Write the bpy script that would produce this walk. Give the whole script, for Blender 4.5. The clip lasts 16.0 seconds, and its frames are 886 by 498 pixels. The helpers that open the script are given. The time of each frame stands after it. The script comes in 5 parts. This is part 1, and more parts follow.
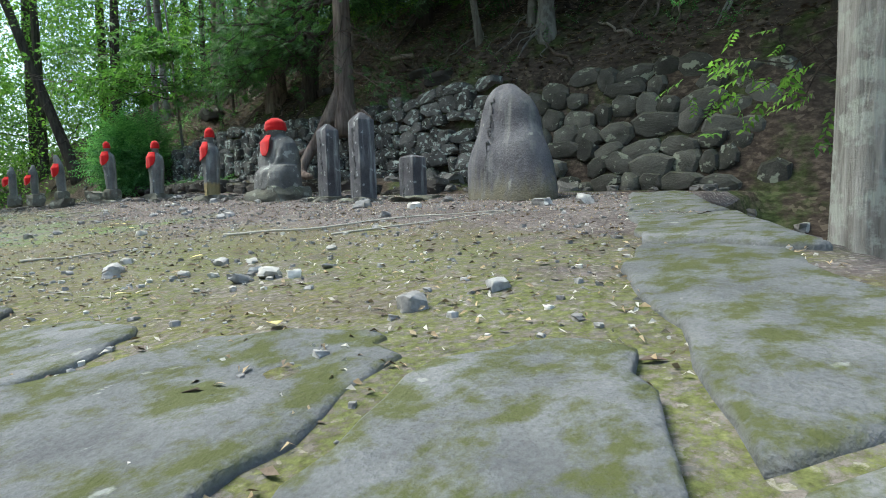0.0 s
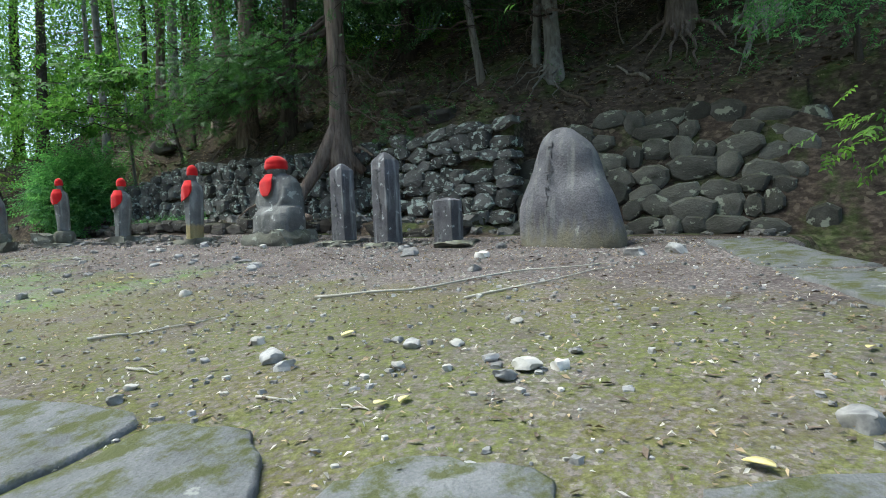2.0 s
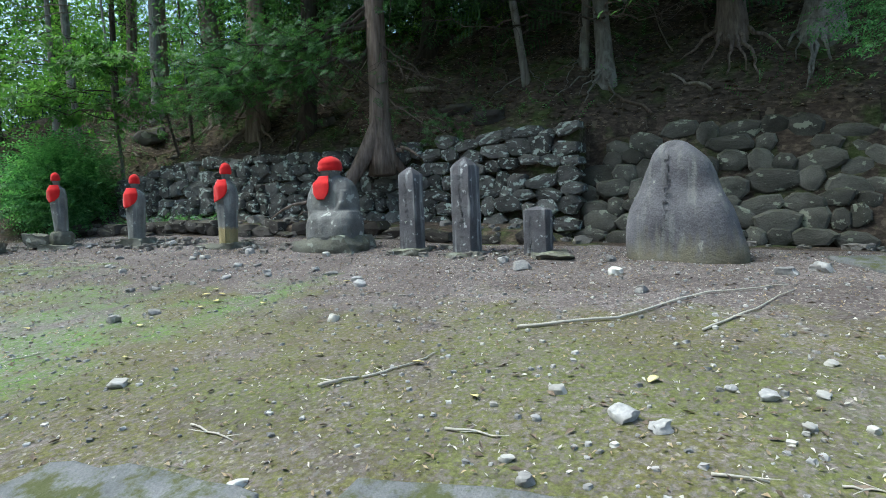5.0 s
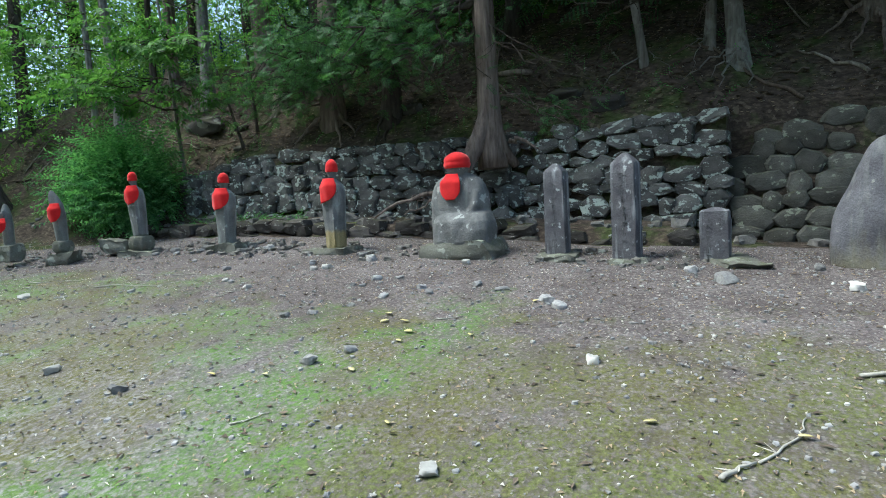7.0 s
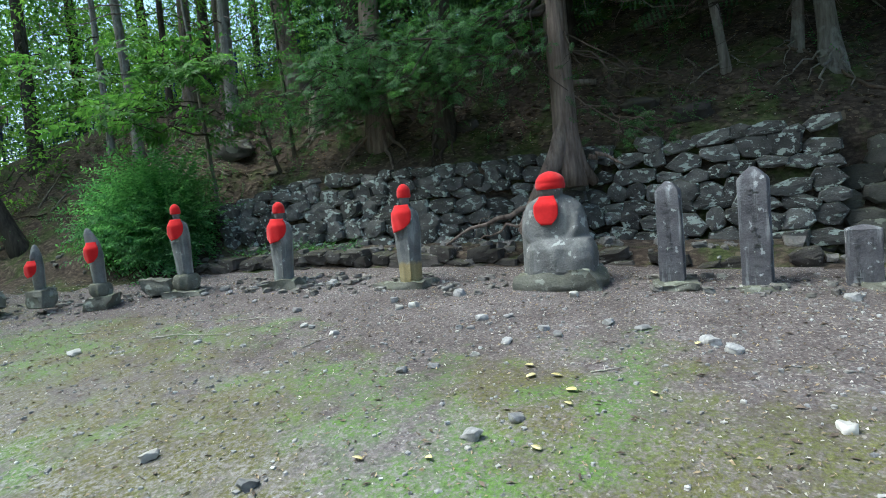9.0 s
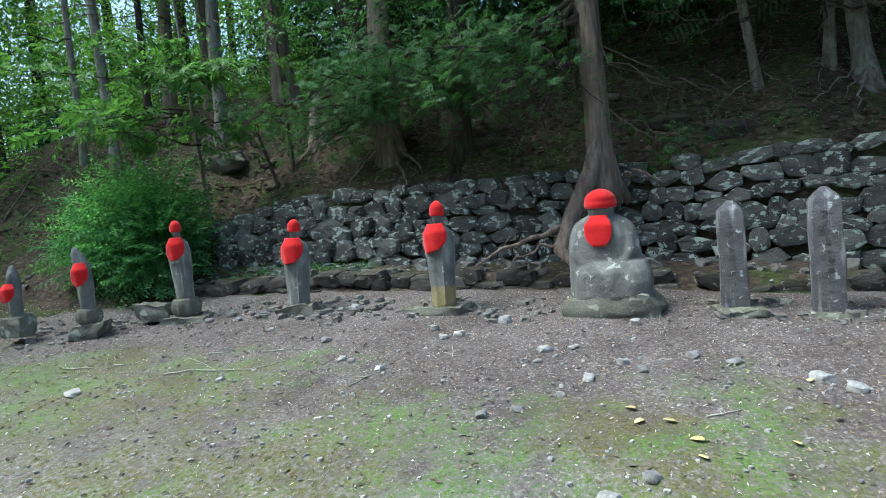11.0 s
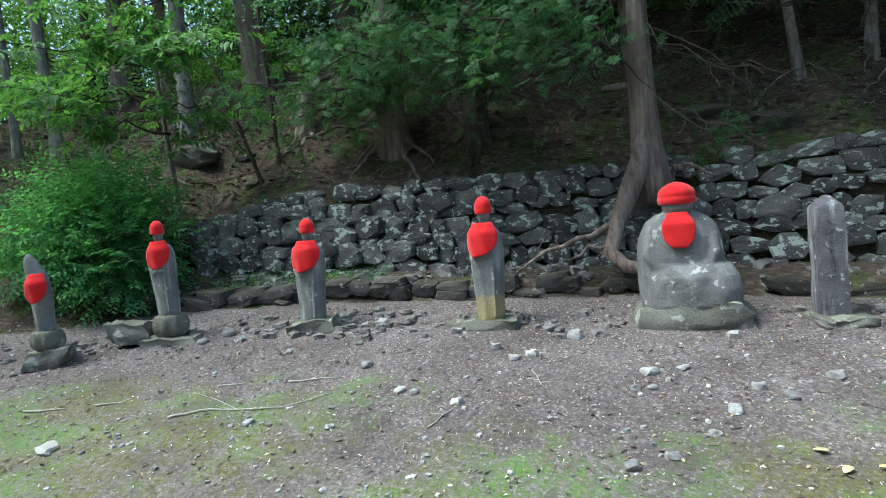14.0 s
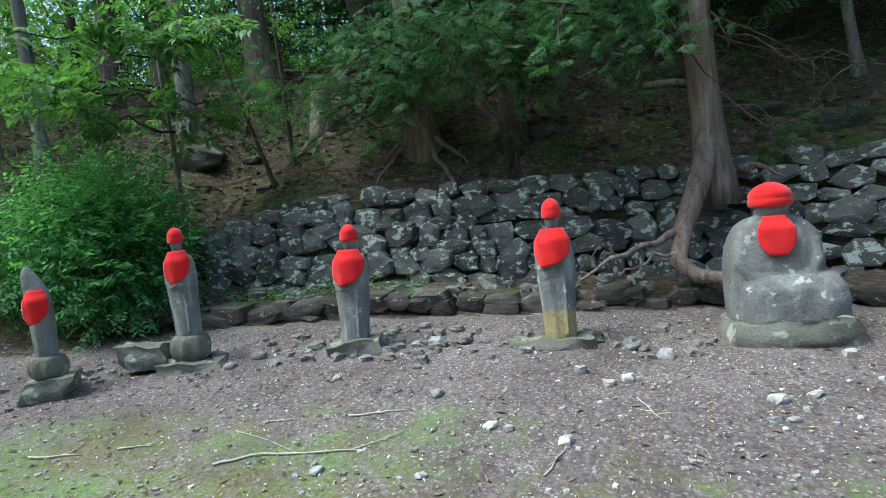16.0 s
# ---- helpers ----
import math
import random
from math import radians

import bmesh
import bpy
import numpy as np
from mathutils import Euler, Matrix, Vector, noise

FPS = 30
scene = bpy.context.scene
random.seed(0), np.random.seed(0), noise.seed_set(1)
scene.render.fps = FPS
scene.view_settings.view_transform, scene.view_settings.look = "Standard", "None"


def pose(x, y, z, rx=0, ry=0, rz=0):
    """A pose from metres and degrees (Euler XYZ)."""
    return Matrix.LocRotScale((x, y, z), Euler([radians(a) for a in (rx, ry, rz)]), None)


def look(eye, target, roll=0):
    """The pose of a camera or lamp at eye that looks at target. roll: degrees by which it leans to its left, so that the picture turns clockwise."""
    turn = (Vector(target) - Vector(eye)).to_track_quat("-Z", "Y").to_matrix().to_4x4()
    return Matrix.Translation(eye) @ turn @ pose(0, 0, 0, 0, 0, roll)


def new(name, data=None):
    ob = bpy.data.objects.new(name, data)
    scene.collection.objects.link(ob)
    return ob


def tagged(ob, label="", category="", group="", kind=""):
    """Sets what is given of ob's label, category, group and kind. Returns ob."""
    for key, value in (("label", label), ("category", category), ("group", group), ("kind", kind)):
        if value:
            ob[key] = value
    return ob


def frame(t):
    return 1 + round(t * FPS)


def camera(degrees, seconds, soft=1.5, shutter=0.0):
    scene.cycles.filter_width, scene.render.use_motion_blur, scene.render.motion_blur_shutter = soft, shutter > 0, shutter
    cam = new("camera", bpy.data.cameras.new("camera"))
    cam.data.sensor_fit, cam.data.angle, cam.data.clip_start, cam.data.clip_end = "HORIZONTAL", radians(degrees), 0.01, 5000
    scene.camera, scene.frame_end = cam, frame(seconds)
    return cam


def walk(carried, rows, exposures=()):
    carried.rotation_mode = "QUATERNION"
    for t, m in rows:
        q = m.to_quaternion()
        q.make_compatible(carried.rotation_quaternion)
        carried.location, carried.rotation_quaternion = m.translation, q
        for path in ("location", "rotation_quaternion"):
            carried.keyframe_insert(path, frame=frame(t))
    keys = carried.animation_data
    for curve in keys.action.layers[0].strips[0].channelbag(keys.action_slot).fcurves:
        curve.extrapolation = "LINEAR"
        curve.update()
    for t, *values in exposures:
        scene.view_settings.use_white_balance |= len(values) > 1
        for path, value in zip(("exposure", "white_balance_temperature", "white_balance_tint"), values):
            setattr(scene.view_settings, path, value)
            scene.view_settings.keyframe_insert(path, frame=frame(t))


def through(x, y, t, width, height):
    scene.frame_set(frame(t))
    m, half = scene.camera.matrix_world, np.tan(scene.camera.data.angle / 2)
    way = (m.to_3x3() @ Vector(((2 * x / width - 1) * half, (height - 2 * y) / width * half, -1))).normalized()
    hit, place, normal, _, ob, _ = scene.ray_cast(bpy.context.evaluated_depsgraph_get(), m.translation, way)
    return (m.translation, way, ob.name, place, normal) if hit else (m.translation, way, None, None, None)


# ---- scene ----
cam = camera(73.83, 16.0, soft=1.0)
# seconds, place of the eye in metres, yaw, pitch, roll in degrees
ROWS = [
    (0, -3.557, -5.369, -0.106, -43.21, -3.76, 1.82),
    (0.5, -3.702, -5.131, -0.098, -42.35, -4.03, -0.57),
    (1, -3.747, -4.745, -0.049, -45.31, -3.27, -1.36),
    (1.5, -3.975, -4.528, 0.081, -46.49, -2.52, 1.24),
    (2, -4.125, -4.347, 0.094, -51.26, -1.32, 2.57),
    (2.5, -4.205, -4.173, 0.094, -51.03, -1.01, 0.59),
    (3, -4.386, -3.896, 0.154, -51.90, -1.51, 0.41),
    (3.5, -4.475, -3.635, 0.296, -51.85, -1.78, 2.22),
    (4, -4.606, -3.398, 0.325, -53.98, -1.59, 2.50),
    (6.5, -4.995, -2.073, 0.514, -60.89, -4.16, 1.94),
    (7, -5.076, -1.519, 0.655, -59.03, -5.04, 3.25),
    (7.5, -5.134, -1.132, 0.763, -57.01, -3.39, 2.93),
    (8, -5.235, -0.866, 0.765, -57.61, -3.62, 2.58),
    (8.5, -5.197, -0.626, 0.790, -58.51, -4.48, 2.90),
    (9, -5.031, -0.434, 0.831, -60.16, -3.77, 5.28),
    (11.5, -4.968, 0.598, 0.936, -64.77, -2.53, 4.27),
    (12, -4.961, 0.823, 0.940, -65.21, -2.33, 3.80),
    (12.5, -4.924, 1.033, 0.944, -66.85, -1.91, 4.90),
    (13, -4.836, 1.188, 0.938, -68.88, -2.18, 5.25),
    (13.5, -4.689, 1.324, 0.949, -69.71, -2.71, 5.58),
    (14, -4.607, 1.473, 0.973, -70.19, -2.96, 5.14),
    (14.5, -4.514, 1.683, 0.965, -72.28, -1.87, 5.75),
    (15, -4.488, 1.856, 1.003, -72.37, -2.65, 5.26),
    (15.5, -4.396, 2.002, 0.996, -72.68, -1.95, 5.36),
    (16, -4.311, 2.206, 1.010, -72.58, -2.42, 5.35),
]
EXPOSURES = [(0.0, 1.30, 6250, -1.0), (3.0, 1.22, 6050, -1.5), (8.0, 1.18, 5850, -2.0), (16.0, 1.36, 5800, -2.0)]
walk(cam, [(t, pose(x, y, z, 90 + pitch, roll, yaw)) for t, x, y, z, yaw, pitch, roll in ROWS], EXPOSURES)

# ---- light ----
world = bpy.data.worlds.new("overcast_sky")
scene.world = world
world.use_nodes = True
wn, wl = world.node_tree.nodes, world.node_tree.links
sky = wn.new("ShaderNodeTexSky")
sky.sky_type = "NISHITA"
sky.sun_disc = False
sky.sun_elevation, sky.sun_rotation = radians(61), radians(329)
sky.air_density, sky.dust_density, sky.ozone_density = 1.0, 3.0, 1.0
wn["Background"].inputs["Strength"].default_value = 0.15
wl.new(sky.outputs[0], wn["Background"].inputs["Color"])
sun = new("sun", bpy.data.lights.new("sun", "SUN"))
sun.data.energy, sun.data.angle, sun.data.color = 1.55, radians(24), (1.0, 0.97, 0.92)
sun.matrix_world = look((-4.6, 7.6, 16), (0, 0, 0))


# ---- materials ----
def nodes_of(name, rough=0.9, spec=0.25):
    m = bpy.data.materials.new(name)
    m.use_nodes = True
    b = m.node_tree.nodes["Principled BSDF"]
    b.inputs["Roughness"].default_value = rough
    b.inputs["Specular IOR Level"].default_value = spec
    return m, m.node_tree.nodes, m.node_tree.links, b


def noise_tex(n, l, vec, scale, detail=5.0, rough=0.6, stretch=None):
    t = n.new("ShaderNodeTexNoise")
    t.inputs["Scale"].default_value, t.inputs["Detail"].default_value, t.inputs["Roughness"].default_value = scale, detail, rough
    if stretch:
        m = n.new("ShaderNodeMapping")
        m.inputs["Scale"].default_value = stretch
        l.new(vec, m.inputs["Vector"])
        vec = m.outputs[0]
    l.new(vec, t.inputs["Vector"])
    return t.outputs["Fac"]


def ramp(n, l, fac, stops):
    r = n.new("ShaderNodeValToRGB")
    e = r.color_ramp.elements
    while len(e) < len(stops):
        e.new(0.5)
    for k, (p, c) in enumerate(stops):
        e[k].position, e[k].color = p, (*c, 1) if not isinstance(c, (int, float)) else (c, c, c, 1)
    l.new(fac, r.inputs["Fac"])
    return r.outputs["Color"]


def mix(n, l, fac, a, b, kind="MIX"):
    m = n.new("ShaderNodeMix")
    m.data_type, m.blend_type = "RGBA", kind
    for sock, v in ((m.inputs["Factor"], fac), (m.inputs["A"], a), (m.inputs["B"], b)):
        if isinstance(v, (int, float)):
            sock.default_value = v
        elif isinstance(v, tuple):
            sock.default_value = (*v, 1)
        else:
            l.new(v, sock)
    return m.outputs["Result"]


def math_node(n, l, op, a, b):
    m = n.new("ShaderNodeMath")
    m.operation, m.use_clamp = op, True
    for sock, v in ((m.inputs[0], a), (m.inputs[1], b)):
        if isinstance(v, (int, float)):
            sock.default_value = v
        else:
            l.new(v, sock)
    return m.outputs[0]


def bump(n, l, b, heights, strength=0.5, distance=0.02):
    """heights: chain of (fac, strength, distance)."""
    last = None
    for fac, s, d in heights:
        k = n.new("ShaderNodeBump")
        k.inputs["Strength"].default_value, k.inputs["Distance"].default_value = s, d
        l.new(fac, k.inputs["Height"])
        if last:
            l.new(last, k.inputs["Normal"])
        last = k.outputs[0]
    l.new(last, b.inputs["Normal"])


def coord(n, what="Object"):
    return n.new("ShaderNodeTexCoord").outputs[what]


def stone_mat(name, dark, light, lichen=(0.42, 0.46, 0.40), lichen_at=0.62, moss=0.0, random_tone=0.0, scale=1.0, streak=0.0, foot_stain=0.0, stain_tone=(0.40, 0.32, 0.14), stain_rag=0.10):
    """Weathered stone: two tones, grain, pale lichen spots, moss and rain streaks."""
    m, n, l, b = nodes_of(name, 0.92, 0.2)
    v = coord(n)
    if random_tone:
        info = n.new("ShaderNodeObjectInfo")
        shift = n.new("ShaderNodeVectorMath")
        shift.operation = "MULTIPLY_ADD"
        comb = n.new("ShaderNodeCombineXYZ")
        for k in range(3):
            l.new(info.outputs["Random"], comb.inputs[k])
        l.new(comb.outputs[0], shift.inputs[0])
        shift.inputs[1].default_value = (37.0, 53.0, 71.0)
        l.new(v, shift.inputs[2])
        v = shift.outputs[0]
    big = noise_tex(n, l, v, 3.2 * scale, 6)
    col = ramp(n, l, big, [(0.3, dark), (0.7, light)])
    if random_tone:
        tone = ramp(n, l, info.outputs["Random"], [(0.0, 1 - random_tone), (1.0, 1 + random_tone * 0.6)])
        col = mix(n, l, 1.0, col, tone, "MULTIPLY")
    grain = noise_tex(n, l, v, 70 * scale, 4, 0.7)
    col = mix(n, l, 0.55, col, ramp(n, l, grain, [(0.3, 0.55), (0.7, 1.25)]), "MULTIPLY")
    if streak:
        s = noise_tex(n, l, v, 9 * scale, 4, 0.6, (1, 1, 0.12))
        col = mix(n, l, math_node(n, l, "MULTIPLY", ramp(n, l, s, [(0.52, 0.0), (0.68, 1.0)]), streak), col, lichen)
    spots = noise_tex(n, l, v, 6.5 * scale, 4, 0.6)
    spots2 = noise_tex(n, l, v, 34 * scale, 3, 0.55)
    f = math_node(n, l, "ADD", ramp(n, l, spots, [(lichen_at, 0.0), (lichen_at + 0.03, 0.85)]), ramp(n, l, spots2, [(lichen_at + 0.10, 0.0), (lichen_at + 0.13, 0.7)]))
    col = mix(n, l, f, col, lichen)
    if moss:
        geo = n.new("ShaderNodeNewGeometry")
        sep = n.new("ShaderNodeSeparateXYZ")
        l.new(geo.outputs["Normal"], sep.inputs[0])
        up = math_node(n, l, "MULTIPLY", ramp(n, l, sep.outputs["Z"], [(0.1, 0.0), (0.9, 1.0)]), ramp(n, l, noise_tex(n, l, v, 8, 7, 0.7), [(0.46, 0.0), (0.58, 1.0)]))
        col = mix(n, l, math_node(n, l, "MULTIPLY", up, moss), col, (0.075, 0.085, 0.018))
    if foot_stain:
        sep = n.new("ShaderNodeSeparateXYZ")
        l.new(v, sep.inputs[0])
        ragged = n.new("ShaderNodeMath")
        ragged.operation = "MULTIPLY_ADD"
        l.new(noise_tex(n, l, v, 14, 4, 0.6, (1, 1, 0.4)), ragged.inputs[0])
        ragged.inputs[1].default_value = stain_rag
        l.new(sep.outputs["Z"], ragged.inputs[2])
        col = mix(n, l, ramp(n, l, ragged.outputs[0], [(foot_stain - 0.1 * stain_rag, 0.75), (foot_stain + 0.3 * stain_rag, 0.0)]), col, mix(n, l, 0.7, stain_tone, ramp(n, l, grain, [(0.3, 0.6), (0.7, 1.2)]), "MULTIPLY"))
    l.new(col, b.inputs["Base Color"])
    bump(n, l, b, [(big, 0.6, 0.04), (spots2, 0.55, 0.012), (grain, 0.6, 0.006)])
    return m


def ground_mat():
    """Terrace ground: yellow-green moss, gravelly brown dirt and needle litter."""
    m, n, l, b = nodes_of("moss_and_gravel", 0.95, 0.15)
    v = coord(n)
    big = noise_tex(n, l, v, 0.75, 6, 0.62)
    mid = noise_tex(n, l, v, 4.5, 6, 0.65)
    fine = noise_tex(n, l, v, 45, 4, 0.7)
    litter = noise_tex(n, l, v, 32, 6, 0.75)
    cell = n.new("ShaderNodeTexVoronoi")
    cell.inputs["Scale"].default_value = 85
    l.new(v, cell.inputs["Vector"])
    grit = n.new("ShaderNodeSeparateColor")
    l.new(cell.outputs["Color"], grit.inputs[0])
    dirt = ramp(n, l, litter, [(0.28, (0.050, 0.043, 0.042)), (0.5, (0.140, 0.122, 0.120)), (0.74, (0.30, 0.27, 0.262))])
    dirt = mix(n, l, ramp(n, l, grit.outputs[0], [(0.70, 0.0), (0.76, 0.75)]), dirt, ramp(n, l, grit.outputs[1], [(0.0, (0.09, 0.09, 0.095)), (0.6, (0.21, 0.205, 0.205)), (1.0, (0.43, 0.41, 0.36))]))
    dirt = mix(n, l, 1.0, dirt, ramp(n, l, noise_tex(n, l, v, 1.9, 6, 0.65), [(0.32, (0.62, 0.58, 0.56)), (0.68, (1.15, 1.12, 1.12))]), "MULTIPLY")
    # paler, greyer gravel in patches towards -x, north of y = 0
    strip = n.new("ShaderNodeMapRange")
    strip.inputs["From Min"].default_value, strip.inputs["From Max"].default_value = -2.2, -4.2
    place = n.new("ShaderNodeSeparateXYZ")
    l.new(v, place.inputs[0]), l.new(place.outputs["X"], strip.inputs["Value"])
    worn = math_node(n, l, "MULTIPLY", math_node(n, l, "MULTIPLY", strip.outputs[0], ramp(n, l, mid, [(0.4, 0.3), (0.6, 1.0)])), ramp(n, l, place.outputs["Y"], [(0.0, 0.0), (1.0, 1.0)]))
    dirt = mix(n, l, worn, dirt, ramp(n, l, litter, [(0.3, (0.15, 0.145, 0.145)), (0.7, (0.46, 0.45, 0.44))]))
    moss = ramp(n, l, fine, [(0.3, (0.058, 0.056, 0.022)), (0.55, (0.148, 0.142, 0.058)), (0.8, (0.27, 0.255, 0.13))])
    fresh = ramp(n, l, fine, [(0.3, (0.062, 0.115, 0.028)), (0.7, (0.18, 0.29, 0.08))])
    sep = n.new("ShaderNodeSeparateXYZ")
    l.new(v, sep.inputs[0])
    # moss lies on the open terrace, bare dirt beside the row of statues
    away = n.new("ShaderNodeMapRange")
    away.inputs["From Min"].default_value, away.inputs["From Max"].default_value = -0.7, -2.3
    away.inputs["To Min"].default_value, away.inputs["To Max"].default_value = -0.2, 0.06
    l.new(sep.outputs["X"], away.inputs["Value"])
    south = n.new("ShaderNodeMapRange")
    south.inputs["From Min"].default_value, south.inputs["From Max"].default_value = 1.5, -2.5
    south.inputs["To Min"].default_value, south.inputs["To Max"].default_value = 0.0, 0.06
    l.new(sep.outputs["Y"], south.inputs["Value"])
    add = n.new("ShaderNodeMath")
    add.operation = "ADD"
    l.new(away.outputs[0], add.inputs[0]), l.new(south.outputs[0], add.inputs[1])
    cover = n.new("ShaderNodeMath")
    cover.operation = "ADD"
    l.new(mix(n, l, 0.5, big, mid), cover.inputs[0]), l.new(add.outputs[0], cover.inputs[1])
    mask = ramp(n, l, cover.outputs[0], [(0.46, 0.0), (0.58, 1.0)])
    mask = math_node(n, l, "MULTIPLY", mask, ramp(n, l, litter, [(0.44, 1.0), (0.58, 0.15)]))
    green = math_node(n, l, "MULTIPLY", ramp(n, l, noise_tex(n, l, v, 1.1, 4, 0.6), [(0.44, 0.0), (0.56, 1.0)]), ramp(n, l, sep.outputs["Y"], [(0.0, 0.2), (0.3, 1.0)]))
    col = mix(n, l, mask, dirt, mix(n, l, green, moss, fresh))
    l.new(col, b.inputs["Base Color"])
    bump(n, l, b, [(mid, 0.35, 0.03), (litter, 0.5, 0.012), (cell.outputs["Distance"], 0.35, 0.006), (fine, 0.5, 0.006)])
    return m


def litter_mat(name, dark, mid_c, light, green=0.0):
    """Forest floor on the bank: dead needles, twigs, patches of weed."""
    m, n, l, b = nodes_of(name, 0.95, 0.1)
    v = coord(n)
    a = noise_tex(n, l, v, 22, 6, 0.7, (1.0, 0.5, 1.0))
    big = noise_tex(n, l, v, 1.4, 5, 0.6)
    col = ramp(n, l, a, [(0.3, dark), (0.52, mid_c), (0.75, light)])
    col = mix(n, l, 0.6, col, ramp(n, l, big, [(0.3, 0.5), (0.7, 1.3)]), "MULTIPLY")
    cell = n.new("ShaderNodeTexVoronoi")
    cell.inputs["Scale"].default_value = 24
    l.new(v, cell.inputs["Vector"])
    sep = n.new("ShaderNodeSeparateColor")
    l.new(cell.outputs["Color"], sep.inputs[0])
    col = mix(n, l, ramp(n, l, sep.outputs[0], [(0.92, 0.0), (0.95, 0.7)]), col, (0.17, 0.14, 0.105))
    if green:
        g = noise_tex(n, l, v, 2.3, 5, 0.65)
        col = mix(n, l, math_node(n, l, "MULTIPLY", ramp(n, l, g, [(0.5, 0.0), (0.62, 1.0)]), green), col, ramp(n, l, a, [(0.3, (0.02, 0.04, 0.008)), (0.7, (0.09, 0.15, 0.03))]))
    l.new(col, b.inputs["Base Color"])
    bump(n, l, b, [(big, 0.5, 0.08), (a, 0.6, 0.02)])
    return m


def bark_mat(name, dark, light, lichen=0.0, scale=1.0):
    m, n, l, b = nodes_of(name, 0.95, 0.1)
    v = coord(n)
    f = noise_tex(n, l, v, 14 * scale, 7, 0.7, (1.6, 1.6, 0.14))
    col = ramp(n, l, f, [(0.32, dark), (0.68, light)])
    big = noise_tex(n, l, v, 3.0, 5)
    col = mix(n, l, 0.5, col, ramp(n, l, big, [(0.3, 0.6), (0.7, 1.3)]), "MULTIPLY")
    if lichen:
        col = mix(n, l, math_node(n, l, "MULTIPLY", ramp(n, l, noise_tex(n, l, v, 7, 5, 0.65), [(0.5, 0.0), (0.58, 1.0)]), lichen), col, (0.42, 0.44, 0.40))
    l.new(col, b.inputs["Base Color"])
    bump(n, l, b, [(f, 0.9, 0.03), (big, 0.4, 0.04)])
    return m


def leaf_mat(name, dark, light, through=0.4):
    m, n, l, b = nodes_of(name, 0.55, 0.3)
    geo = n.new("ShaderNodeNewGeometry")
    col = ramp(n, l, geo.outputs["Random Per Island"], [(0.0, dark), (1.0, light)])
    col = mix(n, l, 0.5, col, ramp(n, l, noise_tex(n, l, coord(n), 1.2, 3), [(0.3, 0.6), (0.7, 1.35)]), "MULTIPLY")
    l.new(col, b.inputs["Base Color"])
    t = n.new("ShaderNodeBsdfTranslucent")
    l.new(mix(n, l, 1.0, col, (1.45, 1.5, 0.8), "MULTIPLY"), t.inputs["Color"])
    s = n.new("ShaderNodeMixShader")
    s.inputs[0].default_value = through
    l.new(b.outputs[0], s.inputs[1]), l.new(t.outputs[0], s.inputs[2])
    l.new(s.outputs[0], n["Material Output"].inputs["Surface"])
    return m


def cloth_mat():
    m, n, l, b = nodes_of("red_cotton", 0.85, 0.15)
    v = coord(n)
    w = noise_tex(n, l, v, 420, 2, 0.6)
    big = noise_tex(n, l, v, 9, 4)
    col = ramp(n, l, big, [(0.3, (0.56, 0.012, 0.016)), (0.7, (0.74, 0.022, 0.026))])
    l.new(col, b.inputs["Base Color"])
    b.inputs["Sheen Weight"].default_value = 0.2
    bump(n, l, b, [(big, 0.3, 0.02), (w, 0.25, 0.002)])
    return m


def plain_mat(name, a, c, scale=30, rough=0.8):
    m, n, l, b = nodes_of(name, rough, 0.25)
    f = noise_tex(n, l, coord(n), scale, 5)
    geo = n.new("ShaderNodeNewGeometry")
    tone = ramp(n, l, geo.outputs["Random Per Island"], [(0.0, 0.6), (1.0, 1.35)])
    l.new(mix(n, l, 1.0, ramp(n, l, f, [(0.3, a), (0.7, c)]), tone, "MULTIPLY"), b.inputs["Base Color"])
    bump(n, l, b, [(f, 0.4, 0.008)])
    return m


MOSSY = ground_mat()
LITTER = litter_mat("needle_litter", (0.024, 0.019, 0.016), (0.075, 0.058, 0.046), (0.19, 0.15, 0.12), 0.55)
GRASS = litter_mat("crest_grass", (0.03, 0.06, 0.01), (0.09, 0.15, 0.03), (0.15, 0.22, 0.05), 1.0)
SOIL = litter_mat("gully_soil", (0.03, 0.025, 0.02), (0.085, 0.066, 0.054), (0.19, 0.155, 0.125), 0.25)
KERBSTONE = stone_mat("kerb_stone", (0.05, 0.045, 0.042), (0.13, 0.12, 0.112), (0.3, 0.3, 0.27), 0.62, 0.5, 0.5, 0.5)
WALLSTONE = stone_mat("wall_stone", (0.058, 0.058, 0.058), (0.19, 0.186, 0.178), (0.46, 0.52, 0.48), 0.562, 0.35, 0.5, 0.5)
BOULDER = stone_mat("boulder_stone", (0.058, 0.057, 0.050), (0.165, 0.160, 0.14), (0.31, 0.33, 0.26), 0.605, 0.35, 0.45, 0.36)
STATUE = stone_mat("statue_stone", (0.145, 0.15, 0.153), (0.29, 0.295, 0.29), (0.46, 0.50, 0.48), 0.63, 0.0, 0.0, 1.3, 0.6)
RUBBLE = stone_mat("rubble_stone", (0.12, 0.112, 0.104), (0.28, 0.265, 0.25), (0.48, 0.48, 0.44), 0.62, 0.25)
STELE = stone_mat("stele_stone", (0.085, 0.083, 0.093), (0.185, 0.18, 0.195), (0.45, 0.47, 0.48), 0.62, 0.0, 0.0, 1.4, 0.7)
BIGSTONE = stone_mat("memorial_stone", (0.092, 0.091, 0.103), (0.195, 0.192, 0.212), (0.33, 0.34, 0.31), 0.66, 0.15, 0.0, 1.2, 0.4, 0.33, (0.17, 0.155, 0.10), 0.5)
PLINTH = stone_mat("mossy_plinth", (0.12, 0.12, 0.10), (0.22, 0.22, 0.19), (0.36, 0.38, 0.33), 0.58, 0.4)
